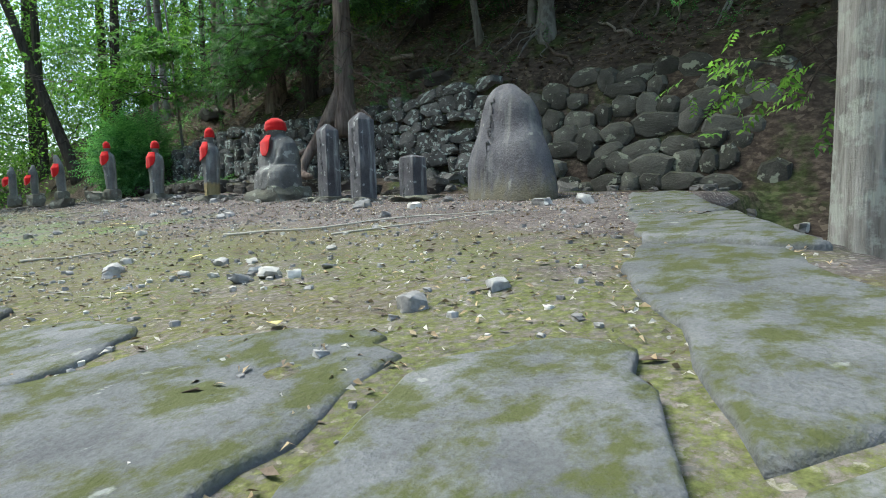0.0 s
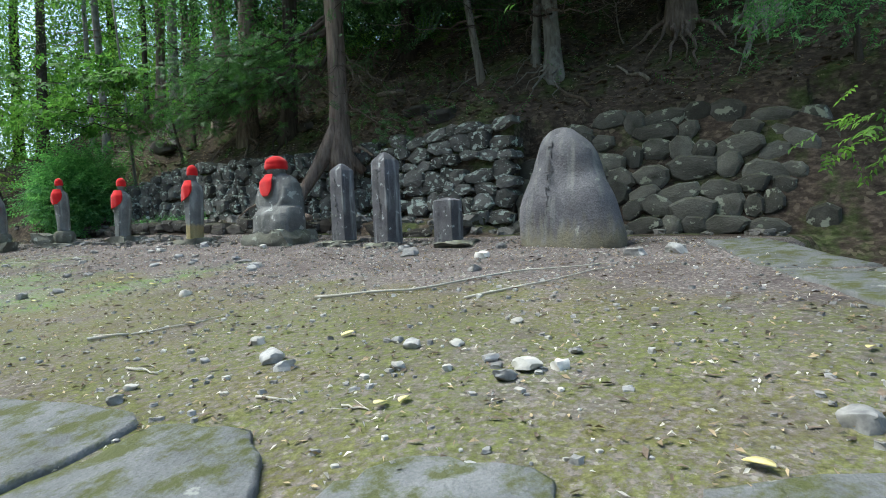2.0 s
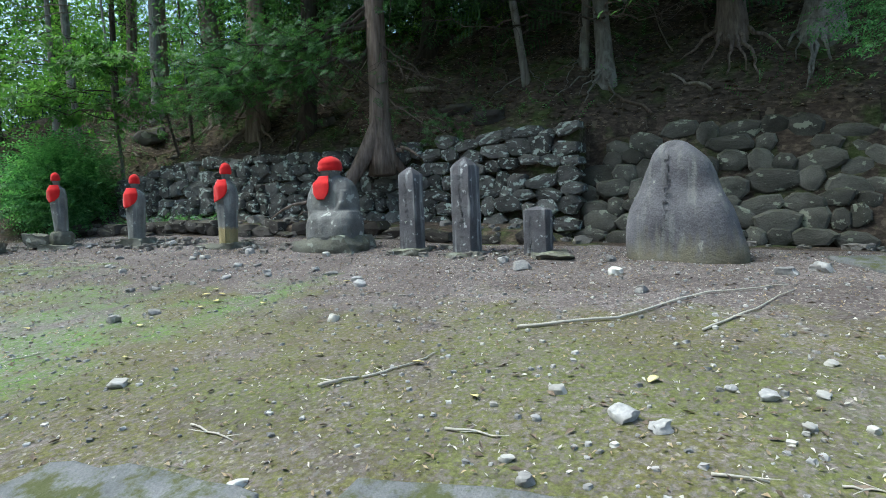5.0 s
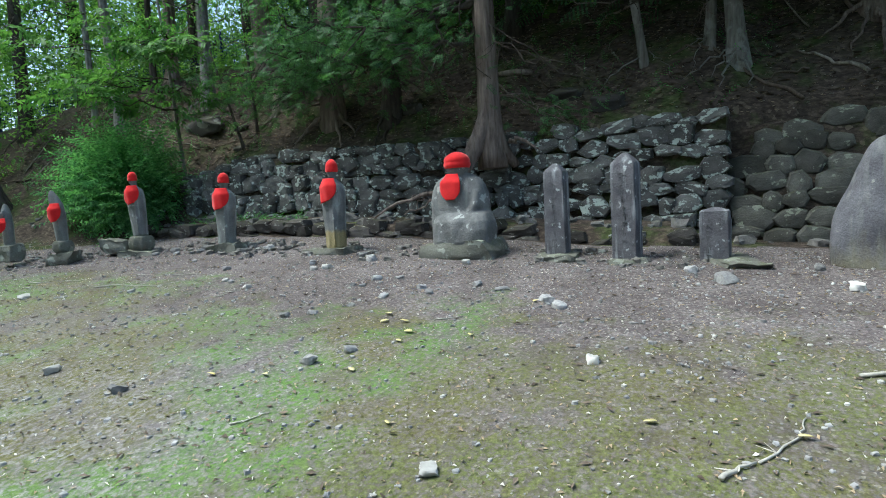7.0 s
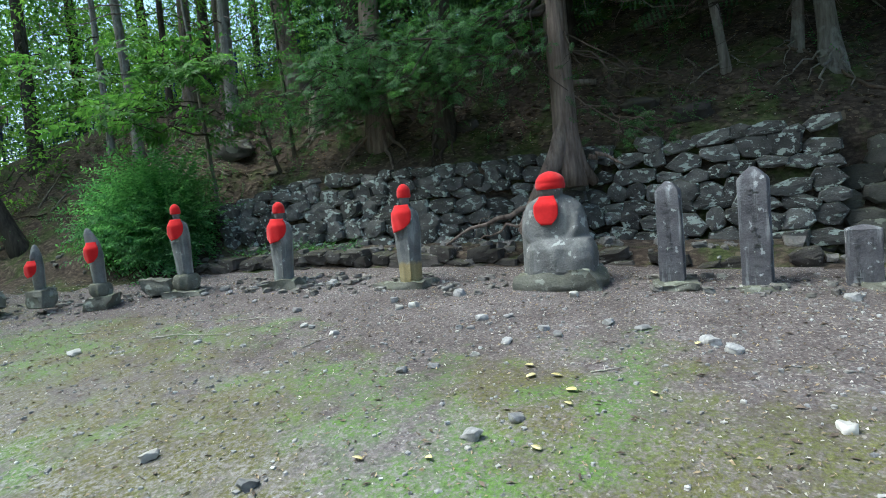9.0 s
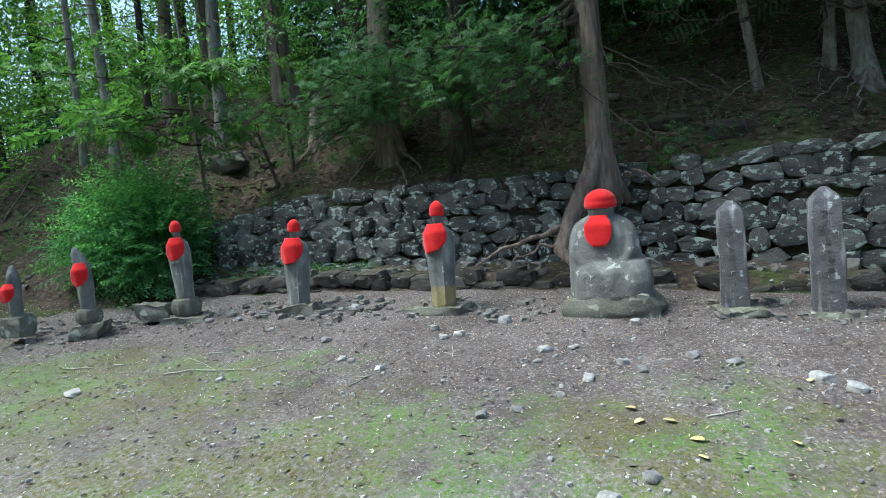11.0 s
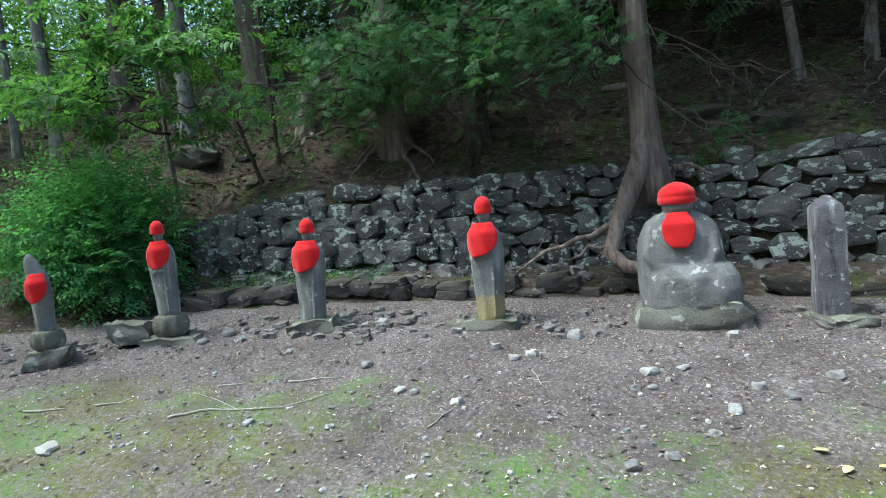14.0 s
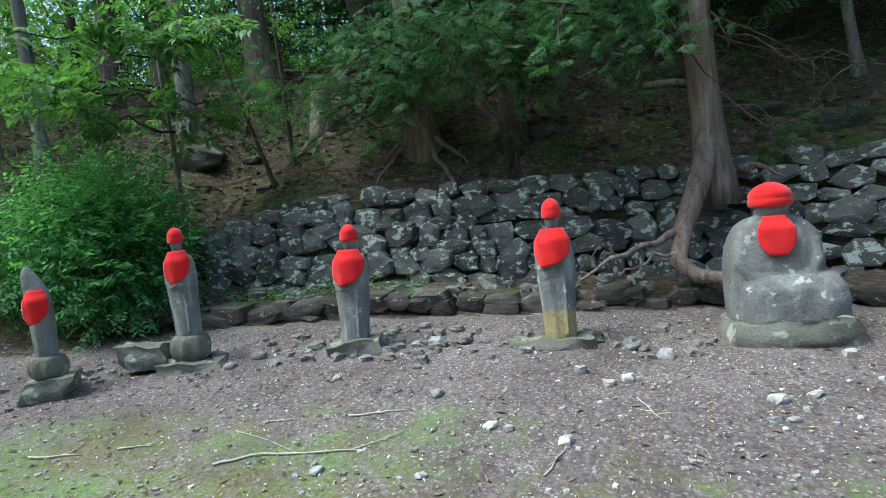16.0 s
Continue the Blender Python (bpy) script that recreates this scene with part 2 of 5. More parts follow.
SLAB = stone_mat("paving_slab", (0.12, 0.125, 0.13), (0.22, 0.226, 0.232), (0.30, 0.31, 0.29), 0.68, 0.85, 0.12, 1.6)
PEBBLE = plain_mat("grey_pebble", (0.20, 0.20, 0.205), (0.40, 0.39, 0.38), 40)
WHITESTONE = plain_mat("pale_stone", (0.40, 0.385, 0.36), (0.60, 0.585, 0.55), 25)
TWIG = plain_mat("bleached_twig", (0.46, 0.43, 0.37), (0.66, 0.63, 0.57), 40)
TWIG_DARK = plain_mat("brown_twig", (0.10, 0.075, 0.055), (0.20, 0.155, 0.12), 40)
DRYLEAF = plain_mat("dead_leaf", (0.24, 0.17, 0.10), (0.42, 0.34, 0.22), 30)
YELLOWLEAF = plain_mat("yellow_leaf", (0.58, 0.48, 0.18), (0.70, 0.63, 0.36), 20)
BARK_RED = bark_mat("cypress_bark", (0.105, 0.080, 0.068), (0.33, 0.265, 0.23))
BARK_GREY = bark_mat("grey_bark", (0.13, 0.12, 0.105), (0.31, 0.29, 0.265), 0.35)
BARK_DARK = bark_mat("dark_bark", (0.035, 0.03, 0.026), (0.11, 0.095, 0.08))
BARK_PALE = bark_mat("lichened_bark", (0.16, 0.15, 0.135), (0.42, 0.41, 0.39), 0.8)
DEADWOOD = bark_mat("rotten_wood", (0.15, 0.125, 0.10), (0.42, 0.37, 0.31))
HINOKI = leaf_mat("cypress_spray", (0.02, 0.062, 0.024), (0.115, 0.265, 0.095), 0.36)
# same cypress spray with the bank's shade put into a darker colour
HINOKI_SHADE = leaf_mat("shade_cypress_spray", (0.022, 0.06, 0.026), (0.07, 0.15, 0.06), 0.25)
BROAD = leaf_mat("broad_leaf", (0.05, 0.13, 0.035), (0.14, 0.29, 0.085), 0.45)
BUSHLEAF = leaf_mat("bush_leaf", (0.05, 0.16, 0.06), (0.18, 0.40, 0.17), 0.5)
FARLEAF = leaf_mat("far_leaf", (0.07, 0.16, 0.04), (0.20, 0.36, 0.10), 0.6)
RED = cloth_mat()
SEATED = stone_mat("seated_statue_stone", (0.12, 0.122, 0.122), (0.225, 0.227, 0.225), (0.46, 0.48, 0.46), 0.61, 0.0, 0.0, 1.3, 0.2)
STAINED = stone_mat("ochre_stained_statue", (0.13, 0.135, 0.14), (0.26, 0.265, 0.265), (0.46, 0.50, 0.48), 0.63, 0.0, 0.0, 1.3, 0.6, 0.235)
NET = plain_mat("blue_net", (0.01, 0.02, 0.07), (0.02, 0.04, 0.14), 8)
CARVED = stone_mat("carved_groove_shade", (0.085, 0.085, 0.09), (0.14, 0.14, 0.145))


# ---- building helpers ----
def finish(name, bm, material, smooth=True):
    me = bpy.data.meshes.new(name)
    bm.normal_update()
    bm.to_mesh(me)
    bm.free()
    for mat in material if isinstance(material, (list, tuple)) else [material]:
        me.materials.append(mat)
    if smooth:
        me.shade_smooth()
    return me


def part(name, bm, material, parent=None, label="", smooth=True):
    ob = new(name, finish(name, bm, material, smooth) if isinstance(bm, bmesh.types.BMesh) else bm)
    ob.parent = parent
    return tagged(ob, label)


def raw_mesh(name, verts, faces, material, smooth=False):
    me = bpy.data.meshes.new(name)
    me.from_pydata([tuple(v) for v in verts], [], [tuple(q) for q in faces])
    me.materials.append(material)
    if smooth:
        me.shade_smooth()
    return me


def empty(name, at=(0, 0, 0), rz=0.0):
    ob = new(name)
    ob.matrix_basis = pose(*at, 0, 0, rz)
    return ob


def smooth_step(a, b, v):
    v = min(1.0, max(0.0, (v - a) / (b - a)))
    return v * v * (3 - 2 * v)


def loft(bm, rings, close_top=True, close_bottom=True):
    """rings: lists of points of one length, bottom to top."""
    made = [[bm.verts.new(p) for p in ring] for ring in rings]
    k = len(made[0])
    for a, b in zip(made, made[1:]):
        for i in range(k):
            bm.faces.new((a[i], a[(i + 1) % k], b[(i + 1) % k], b[i]))
    if close_top:
        bm.faces.new(made[-1])
    if close_bottom:
        bm.faces.new(made[0][::-1])
    return made


def oval(z, rx, ry, cx=0.0, cy=0.0, n=24, square=2.0, wave=0.0, waves=9, seed=0.0):
    pts = []
    for i in range(n):
        a = 2 * math.pi * i / n
        c, s = math.cos(a), math.sin(a)
        k = (abs(c) ** square + abs(s) ** square) ** (-1 / square)
        k *= 1 + wave * math.sin(waves * a + seed)
        pts.append((cx + rx * c * k, cy + ry * s * k, z))
    return pts


def tube(bm, points, radii, sides=7, wobble=0.0, seed=0.0, cap=True):
    """A tapered tube along points."""
    pts = [Vector(p) for p in points]
    rings = []
    side = Vector((1, 0, 0))
    for k, p in enumerate(pts):
        d = (pts[min(k + 1, len(pts) - 1)] - pts[max(k - 1, 0)]).normalized()
        u = side - d * side.dot(d)
        if u.length < 1e-3:
            u = Vector((0, 1, 0)) - d * d.y
        u.normalize()
        side = u
        w = d.cross(u)
        ring = []
        for i in range(sides):
            a = 2 * math.pi * i / sides
            r = radii[k] * (1 + wobble * noise.noise((3.1 * math.cos(a) + seed, 3.1 * math.sin(a), 1.7 * k + seed)))
            ring.append(p + u * (r * math.cos(a)) + w * (r * math.sin(a)))
        rings.append(ring)
    loft(bm, rings, cap, cap)


def bent(a, b, n, sag=0.0, jitter=0.0, rng=random):
    """Points from a to b, sagging in the middle and wavering."""
    a, b = Vector(a), Vector(b)
    out = []
    for k in range(n + 1):
        t = k / n
        p = a.lerp(b, t)
        p.z -= sag * 4 * t * (1 - t)
        if 0 < k < n:
            p += Vector((rng.uniform(-1, 1), rng.uniform(-1, 1), rng.uniform(-1, 1))) * jitter
        out.append(p)
    return out


def rock(rng, size=(1, 1, 1), cuts=2, round_to=0.55, rough=0.16):
    """An irregular rounded stone, about size across, centred on the origin."""
    bm = bmesh.new()
    bmesh.ops.create_cube(bm, size=1.0)
    bmesh.ops.subdivide_edges(bm, edges=bm.edges[:], cuts=cuts, use_grid_fill=True)
    s = rng.uniform(0, 90)
    skew = [rng.uniform(-0.22, 0.22) for _ in range(6)]
    for v in bm.verts:
        c = v.co.copy()
        ball = c.normalized() * 0.56
        c = c.lerp(ball, round_to)
        c += noise.noise_vector(c * 1.8 + Vector((s, s, s))) * rough
        c.y += skew[0] * c.z + skew[1] * c.y * c.z
        c.z += skew[2] * c.y + skew[3] * c.y * c.y
        v.co = Vector((c.x * size[0], c.y * size[1], c.z * size[2]))
    return bm


# ---- lie of the land ----
def row_x(y):
    """The row of statues and the wall behind it bend towards the path at the north end."""
    return -0.19 * max(0.0, min(y, 12.0) - 1.2) + 0.08 * max(0.0, -0.3 - max(y, -6.0))


def statue_row(y):
    """Line of the statues' feet, which turns away from the wall at the north end."""
    return row_x(y) - 0.65 * smooth_step(4.6, 6.4, y)


def terrace(x, y):
    """Height of the mossy terrace, which rises gently towards the wall."""
    x, y = min(1.0, max(-6.0, x)), min(11.0, max(-6.0, y))
    return 0.03 + 0.022 * max(0.0, min(y, 4.5) - 0.3) + 0.09518 * x + 0.03536 * y - 0.00579 * x * x + 0.00556 * x * y + 0.00019 * y * y

def wall_top(y):
    return 1.30 + 0.02 * smooth_step(-0.2, -1.6, y) - 0.2 * smooth_step(4.9, 6.2, y)

def wall_x(y):
    """Foot of the retaining wall; north of it the open bank comes forward."""
    return row_x(y) + 1.32 - 0.55 * smooth_step(5.6, 7.5, y)
def terrace_edge(y):
    return -4.12 + 0.85 * smooth_step(-2.0, -5.6, y)


def height(x, y):
    low = terrace(x, y) + 0.13 * smooth_step(0.74, 0.86, x - row_x(y)) * smooth_step(-1.0, -0.4, y)
    w = wall_x(y)
    open_bank = smooth_step(5.4, 6.6, y)
    right = smooth_step(-3.6, -5.0, y)
    top = wall_top(y) * (1 - open_bank) + open_bank * (low + 0.1)
    start = w + 0.22 + 0.3 * smooth_step(-0.2, -1.6, y)
    steep = 1.0 - 0.25 * smooth_step(4.0, 9.0, y)
    crest = 3.75 - 1.0 * smooth_step(8.0, 15.0, y)
    if x < start:
        hill = low
        if right > 0 or open_bank > 0:
            k = max(right, open_bank)
            hill = low + k * (top - low) * smooth_step(w - 0.5 * k, start, x)
    else:
        rise = top + steep * (x - start)
        over = rise - crest
        hill = rise if over < -0.4 else crest - 0.4 * math.exp(-(over + 0.4) / 0.4) + 0.03 * max(0.0, over)
    # a worn ramp leads up in front of the terrace; past its south edge lies a gully
    front = smooth_step(0.0, -0.12, x - terrace_edge(y)) * min(1.1, max(0.0, -0.25 * (y + 1.3)))
    south = smooth_step(0.0, -0.16, y - (-3.88 + 0.71 * min(0.3, x))) * smooth_step(1.5, 0.6, x)
    return hill - max(front, south * 0.95)


def spread(lo, hi, fine_lo, fine_hi, step, grow=1.28):
    """Grid lines: even between fine_lo and fine_hi, wider and wider outwards."""
    line = list(np.arange(fine_lo, fine_hi + 1e-6, step))
    w, v = step, line[-1]
    while v < hi:
        w *= grow
        v += w
        line.append(v)
    w, v = step, line[0]
    while v > lo:
        w *= grow
        v -= w
        line.insert(0, v)
    return line


def rough_height(x, y):
    z = height(x, y)
    hill = x > wall_x(y) + 0.1
    near = -8 < x < 9 and -9 < y < 16
    if near:
        z += 0.012 * noise.noise((x * 2.1, y * 2.1, 0)) + 0.006 * noise.noise((x * 9, y * 9, 3))
        if hill:
            z += 0.16 * noise.noise((x * 1.1, y * 1.1, 7)) * smooth_step(1.7, 2.6, x) + 0.05 * noise.noise((x * 4, y * 4, 5)) * smooth_step(1.6, 2.0, x)
    return z


def build_ground():
    xs, ys = spread(-600, 600, -5.2, 4.6, 0.085), spread(-600, 600, -5.6, 9.5, 0.1)
    verts = [(x, y, rough_height(x, y)) for y in ys for x in xs]
    w = len(xs)
    faces, slot = [], []
    for j in range(len(ys) - 1):
        for i in range(w - 1):
            faces.append((j * w + i, j * w + i + 1, j * w + w + i + 1, j * w + w + i))
            x, y = (xs[i] + xs[i + 1]) / 2, (ys[j] + ys[j + 1]) / 2
            sunk = height(x, y) < terrace(x, y) - 0.08
            jag = 0.12 * noise.noise((x * 3, y * 3, 9))
            if x > wall_x(y) - 0.62 + jag:
                slot.append(2 if height(x, y) > 3.35 + jag * 2 else 1)
            else:
                slot.append(3 if sunk else 0)
    me = bpy.data.meshes.new("ground")
    me.from_pydata(verts, [], faces)
    for mat in (MOSSY, LITTER, GRASS, SOIL):
        me.materials.append(mat)
    me.polygons.foreach_set("material_index", slot)
    me.shade_smooth()
    return tagged(new("ground", me), "mossy gravel terrace rising into a littered wooded bank", "ground", kind="structure")


build_ground()

# ---- paving slabs along the terrace edge ----
def slab(points, deep, lift, seed):
    rng = random.Random(seed)
    bm = bmesh.new()
    outline = []
    for k, (x, y) in enumerate(points):
        x2, y2 = points[(k + 1) % len(points)]
        for j in range(4):
            t = j / 4
            px, py = x + (x2 - x) * t, y + (y2 - y) * t
            if j:
                px, py = px + rng.uniform(-0.02, 0.02), py + rng.uniform(-0.02, 0.02)
            outline.append((px, py))
    cx, cy = sum(p[0] for p in points) / len(points), sum(p[1] for p in points) / len(points)
    tilt = rng.uniform(-0.03, 0.03), rng.uniform(-0.03, 0.03)

    def top(x, y, down, inset):
        x, y = cx + (x - cx) * inset, cy + (y - cy) * inset
        return (x, y, terrace(x, y) + lift + tilt[0] * (x - cx) + tilt[1] * (y - cy) - down + 0.012 * noise.noise((x * 6, y * 6, seed)))

    rings = [[top(x, y, deep, 1.0) for x, y in outline], [top(x, y, 0.018, 1.0) for x, y in outline], [top(x, y, 0.004, 0.985) for x, y in outline], [top(x, y, 0.0, 0.95) for x, y in outline]]
    for inset in (0.75, 0.5, 0.25):
        rings.append([top(x, y, 0.0, inset) for x, y in outline])
    loft(bm, rings)
    bmesh.ops.recalc_face_normals(bm, faces=bm.faces[:])
    ob = part("paving_slab", bm, SLAB)
    return tagged(ob, "worn grey stone slab with mossy joints on the terrace edge", "paving slab", "slabs along the terrace edge")


FRONT_SLABS = (
    (((-4.05, -0.85), (-3.86, -0.85), (-3.74, -1.25), (-3.70, -1.64), (-3.78, -1.84), (-4.10, -1.86)), 0.2),
    (((-4.09, -2.0), (-3.54, -1.93), (-3.40, -2.40), (-3.40, -2.66), (-3.78, -2.72), (-4.03, -2.73)), 0.45),
    (((-4.02, -2.78), (-3.77, -2.76), (-3.38, -2.71), (-3.28, -3.02), (-3.44, -3.28), (-3.62, -3.38), (-3.93, -3.38)), 0.6),
    (((-3.88, -3.44), (-3.58, -3.44), (-3.36, -3.42), (-3.18, -3.48), (-3.11, -3.74), (-3.26, -3.92), (-3.46, -4.0), (-3.68, -4.02)), 0.7),
    (((-3.64, -4.10), (-3.44, -4.06), (-3.24, -4.08), (-3.04, -4.04), (-2.80, -4.34), (-2.88, -4.53), (-3.19, -4.68), (-3.44, -4.76)), 0.8),
)
EDGE_SLABS = (
    (((-3.42, -4.83), (-3.18, -4.75), (-2.87, -4.60), (-2.70, -4.68), (-2.66, -4.88), (-2.98, -5.10), (-3.20, -5.20), (-3.34, -5.18)), 0.8),
    (((-2.56, -4.92), (-2.40, -4.78), (-2.06, -4.50), (-1.66, -4.36), (-1.66, -4.80), (-2.06, -5.06), (-2.38, -5.40), (-2.92, -5.16)), 0.6),
    (((-3.22, -5.26), (-2.95, -5.20), (-2.44, -5.46), (-2.33, -5.70), (-2.7, -6.1), (-3.1, -6.0)), 0.8),
    (((-1.60, -4.32), (-1.24, -4.10), (-0.72, -3.76), (-0.60, -4.28), (-1.58, -4.90)), 0.5),
    (((-0.66, -3.70), (-0.10, -3.42), (0.45, -3.14), (0.52, -3.50), (-0.54, -4.22)), 0.5),
)
for k, (outline, deep) in enumerate(FRONT_SLABS + EDGE_SLABS):
    slab(outline, deep, 0.02, k + 1)


# ---- statues ----
JIZO_LABEL = "weathered grey stone standing Jizo statue"


def fused(name, bm, material, voxel):
    """One plain carved mesh: the overlapping lumps are fused and softened."""
    ob = part(name, bm, material)
    r = ob.modifiers.new("fuse", "REMESH")
    r.mode, r.voxel_size, r.use_smooth_shade = "VOXEL", voxel, True
    s = ob.modifiers.new("soften", "SMOOTH")
    s.factor, s.iterations = 0.5, 3
    return ob


def ball(bm, at, r, n=14):
    loft(bm, [oval(at[2] + r[2] * math.sin(t), r[0] * math.cos(t), r[1] * math.cos(t), at[0], at[1], n) for t in np.linspace(-1.5, 1.5, 10)])


def jizo(at, tall, wide, turn, lean=(0, 0), stain=False, seed=0.0):
    """Standing robed figure: tapering robe with folds, sleeves, shoulders, shaven head. Front faces -x."""
    bm = bmesh.new()
    h, w = tall, wide / 2
    rings = []
    for f, ry, rx, cx in ((0, 0.74, 0.66, 0), (0.03, 0.78, 0.70, 0), (0.2, 0.82, 0.70, 0), (0.42, 0.92, 0.75, 0), (0.58, 0.98, 0.78, 0), (0.67, 0.95, 0.74, 0.0), (0.74, 0.80, 0.60, 0.01), (0.78, 0.52, 0.42, 0.0), (0.80, 0.34, 0.32, 0.0)):
        fold = 0.045 * (1 - smooth_step(0.5, 0.75, f))
        rings.append(oval(f * h, rx * w, ry * w, cx, 0, 36, 2.4, fold, 11, seed + f * 2))
    loft(bm, rings)
    ball(bm, (-0.01, 0, 0.89 * h), (0.40 * w, 0.39 * w, 0.10 * h))
    ball(bm, (0.01, 0, 0.81 * h), (0.27 * w, 0.28 * w, 0.06 * h))
    for s in (-1, 1):
        tube(bm, [(0.05 * w, s * 0.78 * w, 0.66 * h), (-0.25 * w, s * 0.82 * w, 0.52 * h), (-0.62 * w, s * 0.38 * w, 0.47 * h), (-0.68 * w, s * 0.1 * w, 0.49 * h)], [0.2 * w, 0.2 * w, 0.2 * w, 0.16 * w], 10)
        tube(bm, [(-0.42 * w, s * 0.62 * w, 0.5 * h), (-0.5 * w, s * 0.55 * w, 0.25 * h)], [0.2 * w, 0.1 * w], 8)
    tube(bm, [(-0.76 * w, -0.42 * w, 0.04 * h), (-0.74 * w, -0.46 * w, 0.62 * h)], [0.06 * w, 0.06 * w], 6)
    ob = fused("jizo_statue", bm, STAINED if stain else STATUE, 0.0095)
    ob.matrix_basis = pose(*at, lean[0], lean[1], turn)
    return tagged(ob, JIZO_LABEL + (" with an ochre-stained foot" if stain else " leaning slightly on its plinth"), "statue", "row of Jizo statues")


def cap(at, ry, rx, tall, turn, lean=(0, 0), seed=0):
    """Knitted cap: a puckered dome over a rolled band."""
    bm = bmesh.new()
    rings = []
    for z, k in ((-0.06, 0.97), (0.0, 1.02), (0.12, 1.07), (0.24, 1.06), (0.34, 1.0), (0.40, 1.03), (0.6, 0.95), (0.78, 0.75), (0.92, 0.45), (0.985, 0.2), (1.0, 0.06)):
        rings.append(oval(z * tall, rx * k, ry * k, 0, 0, 32, 2, 0.025 if z > 0.38 else 0.008, 13, seed))
    loft(bm, rings)
    ob = part("red_hat", bm, RED)
    ob.matrix_basis = pose(*at, lean[0], lean[1], turn)
    return tagged(ob, "bright red sewn cotton cap on a stone statue's head", "hat", "red hats")


def bib(at, wide, drop, rx, ry, turn, lean=(0, 0), skew=0.0, seed=0):
    """Red cloth bib tied at the neck: a thin curved sheet with a rounded lower hem, draped on an oval chest."""
    bm = bmesh.new()
    n, m = 18, 14
    grid = []
    for layer in (0, 1):
        rows = []
        for j in range(m + 1):
            t = j / m
            half = wide / 2 * (0.84 + 0.16 * math.sin(min(1, t * 2.4) * math.pi / 2)) * max(0.16, 1 - max(0.0, (t - 0.42) / 0.58) ** 2.6) ** 0.5
            row = []
            for i in range(n + 1):
                u = (i / n * 2 - 1) * half + skew * t * 0.05
                a = u / ry
                slope = 0.70 + 0.30 * smooth_step(0.0, 0.35, t)
                out = 0.008 + 0.006 * layer + 0.006 * math.sin(a * 9 + seed + t * 3) * t
                row.append(bm.verts.new((-(rx * slope + out) * math.cos(a), (ry * slope + out) * math.sin(a), -drop * t * (1 + 0.14 * skew * (i / n * 2 - 1)))))
            rows.append(row)
        grid.append(rows)
    for layer, rows in enumerate(grid):
        for j in range(m):
            for i in range(n):
                q = (rows[j][i], rows[j][i + 1], rows[j + 1][i + 1], rows[j + 1][i])
                bm.faces.new(q if layer else q[::-1])
    a, b = grid
    rim = [(0, i) for i in range(n + 1)] + [(j, n) for j in range(1, m + 1)] + [(m, i) for i in range(n - 1, -1, -1)] + [(j, 0) for j in range(m - 1, 0, -1)]
    for (j, i), (j2, i2) in zip(rim, rim[1:] + rim[:1]):
        bm.faces.new((a[j][i], a[j2][i2], b[j2][i2], b[j][i]))
    bmesh.ops.recalc_face_normals(bm, faces=bm.faces[:])
    ob = part("red_bib", bm, RED)
    ob.matrix_basis = pose(*at, lean[0], lean[1], turn)
    return tagged(ob, "bright red cotton bib hanging on a stone statue's chest", "bib", "red bibs")


def plinth(at, size, turn, seed, label, mat=PLINTH, name="stone_plinth"):
    rng = random.Random(seed)
    bm = rock(rng, size, 11, 0.20, 0.09)
    for v in bm.verts:
        v.co += noise.noise_vector(v.co * 9 + Vector((seed, 0, 0))) * 0.02 + noise.noise_vector(v.co * 24 + Vector((seed, 3, 0))) * 0.010
    ob = part(name, bm, mat)
    ob.data.set_sharp_from_angle(angle=radians(32))
    ob.matrix_basis = pose(*at, 0, 0, turn)
    return tagged(ob, label, "plinth", "statue plinths")


def lotus(at, r, tall, turn, seed):
    """Carved lotus plinth: a bowl ringed with overlapping petals."""
    bm = bmesh.new()
    rings = []
    for z, k in ((0, 0.72), (0.12, 0.86), (0.4, 1.0), (0.75, 1.02), (0.95, 0.92), (1.0, 0.8)):
        rings.append(oval(z * tall, r * k, r * k, 0, 0, 36, 2, 0.02, 8, seed))
    loft(bm, rings)
    for k in range(8):
        a = 2 * math.pi * k / 8 + seed
        c, s = math.cos(a), math.sin(a)
        ball(bm, (0.86 * r * c, 0.86 * r * s, 0.52 * tall), (0.22 * r + 0.1 * r * abs(s), 0.22 * r + 0.1 * r * abs(c), 0.42 * tall), 10)
    ob = fused("lotus_plinth", bm, PLINTH, 0.011)
    ob.matrix_basis = pose(*at, 0, 0, turn)
    return tagged(ob, "grey carved stone lotus plinth with mossy petals", "plinth", "statue plinths")


def dressed_jizo(x, y, z, tall, wide, turn, lean=(0, 0), stain=False, seed=0.0, bib_turn=0.0, bib_wide=1.0, bib_drop=0.27):
    jizo((x, y, z), tall, wide, turn, lean, stain, seed)
    m = pose(x, y, z, lean[0], lean[1], turn)
    w = wide / 2
    p = m @ Vector((-0.01, 0, 0.895 * tall))
    cap(p, 0.47 * w, 0.48 * w, 0.14 * tall, turn, (lean[0], lean[1]), seed)
    p = m @ Vector((-0.01, 0, 0.815 * tall))
    bib(p, wide * bib_wide, bib_drop * tall, 0.86 * w, 1.0 * w, turn + bib_turn, (lean[0], lean[1]), 0.4, seed)


GROUP_STONE = "row of Jizo statues"
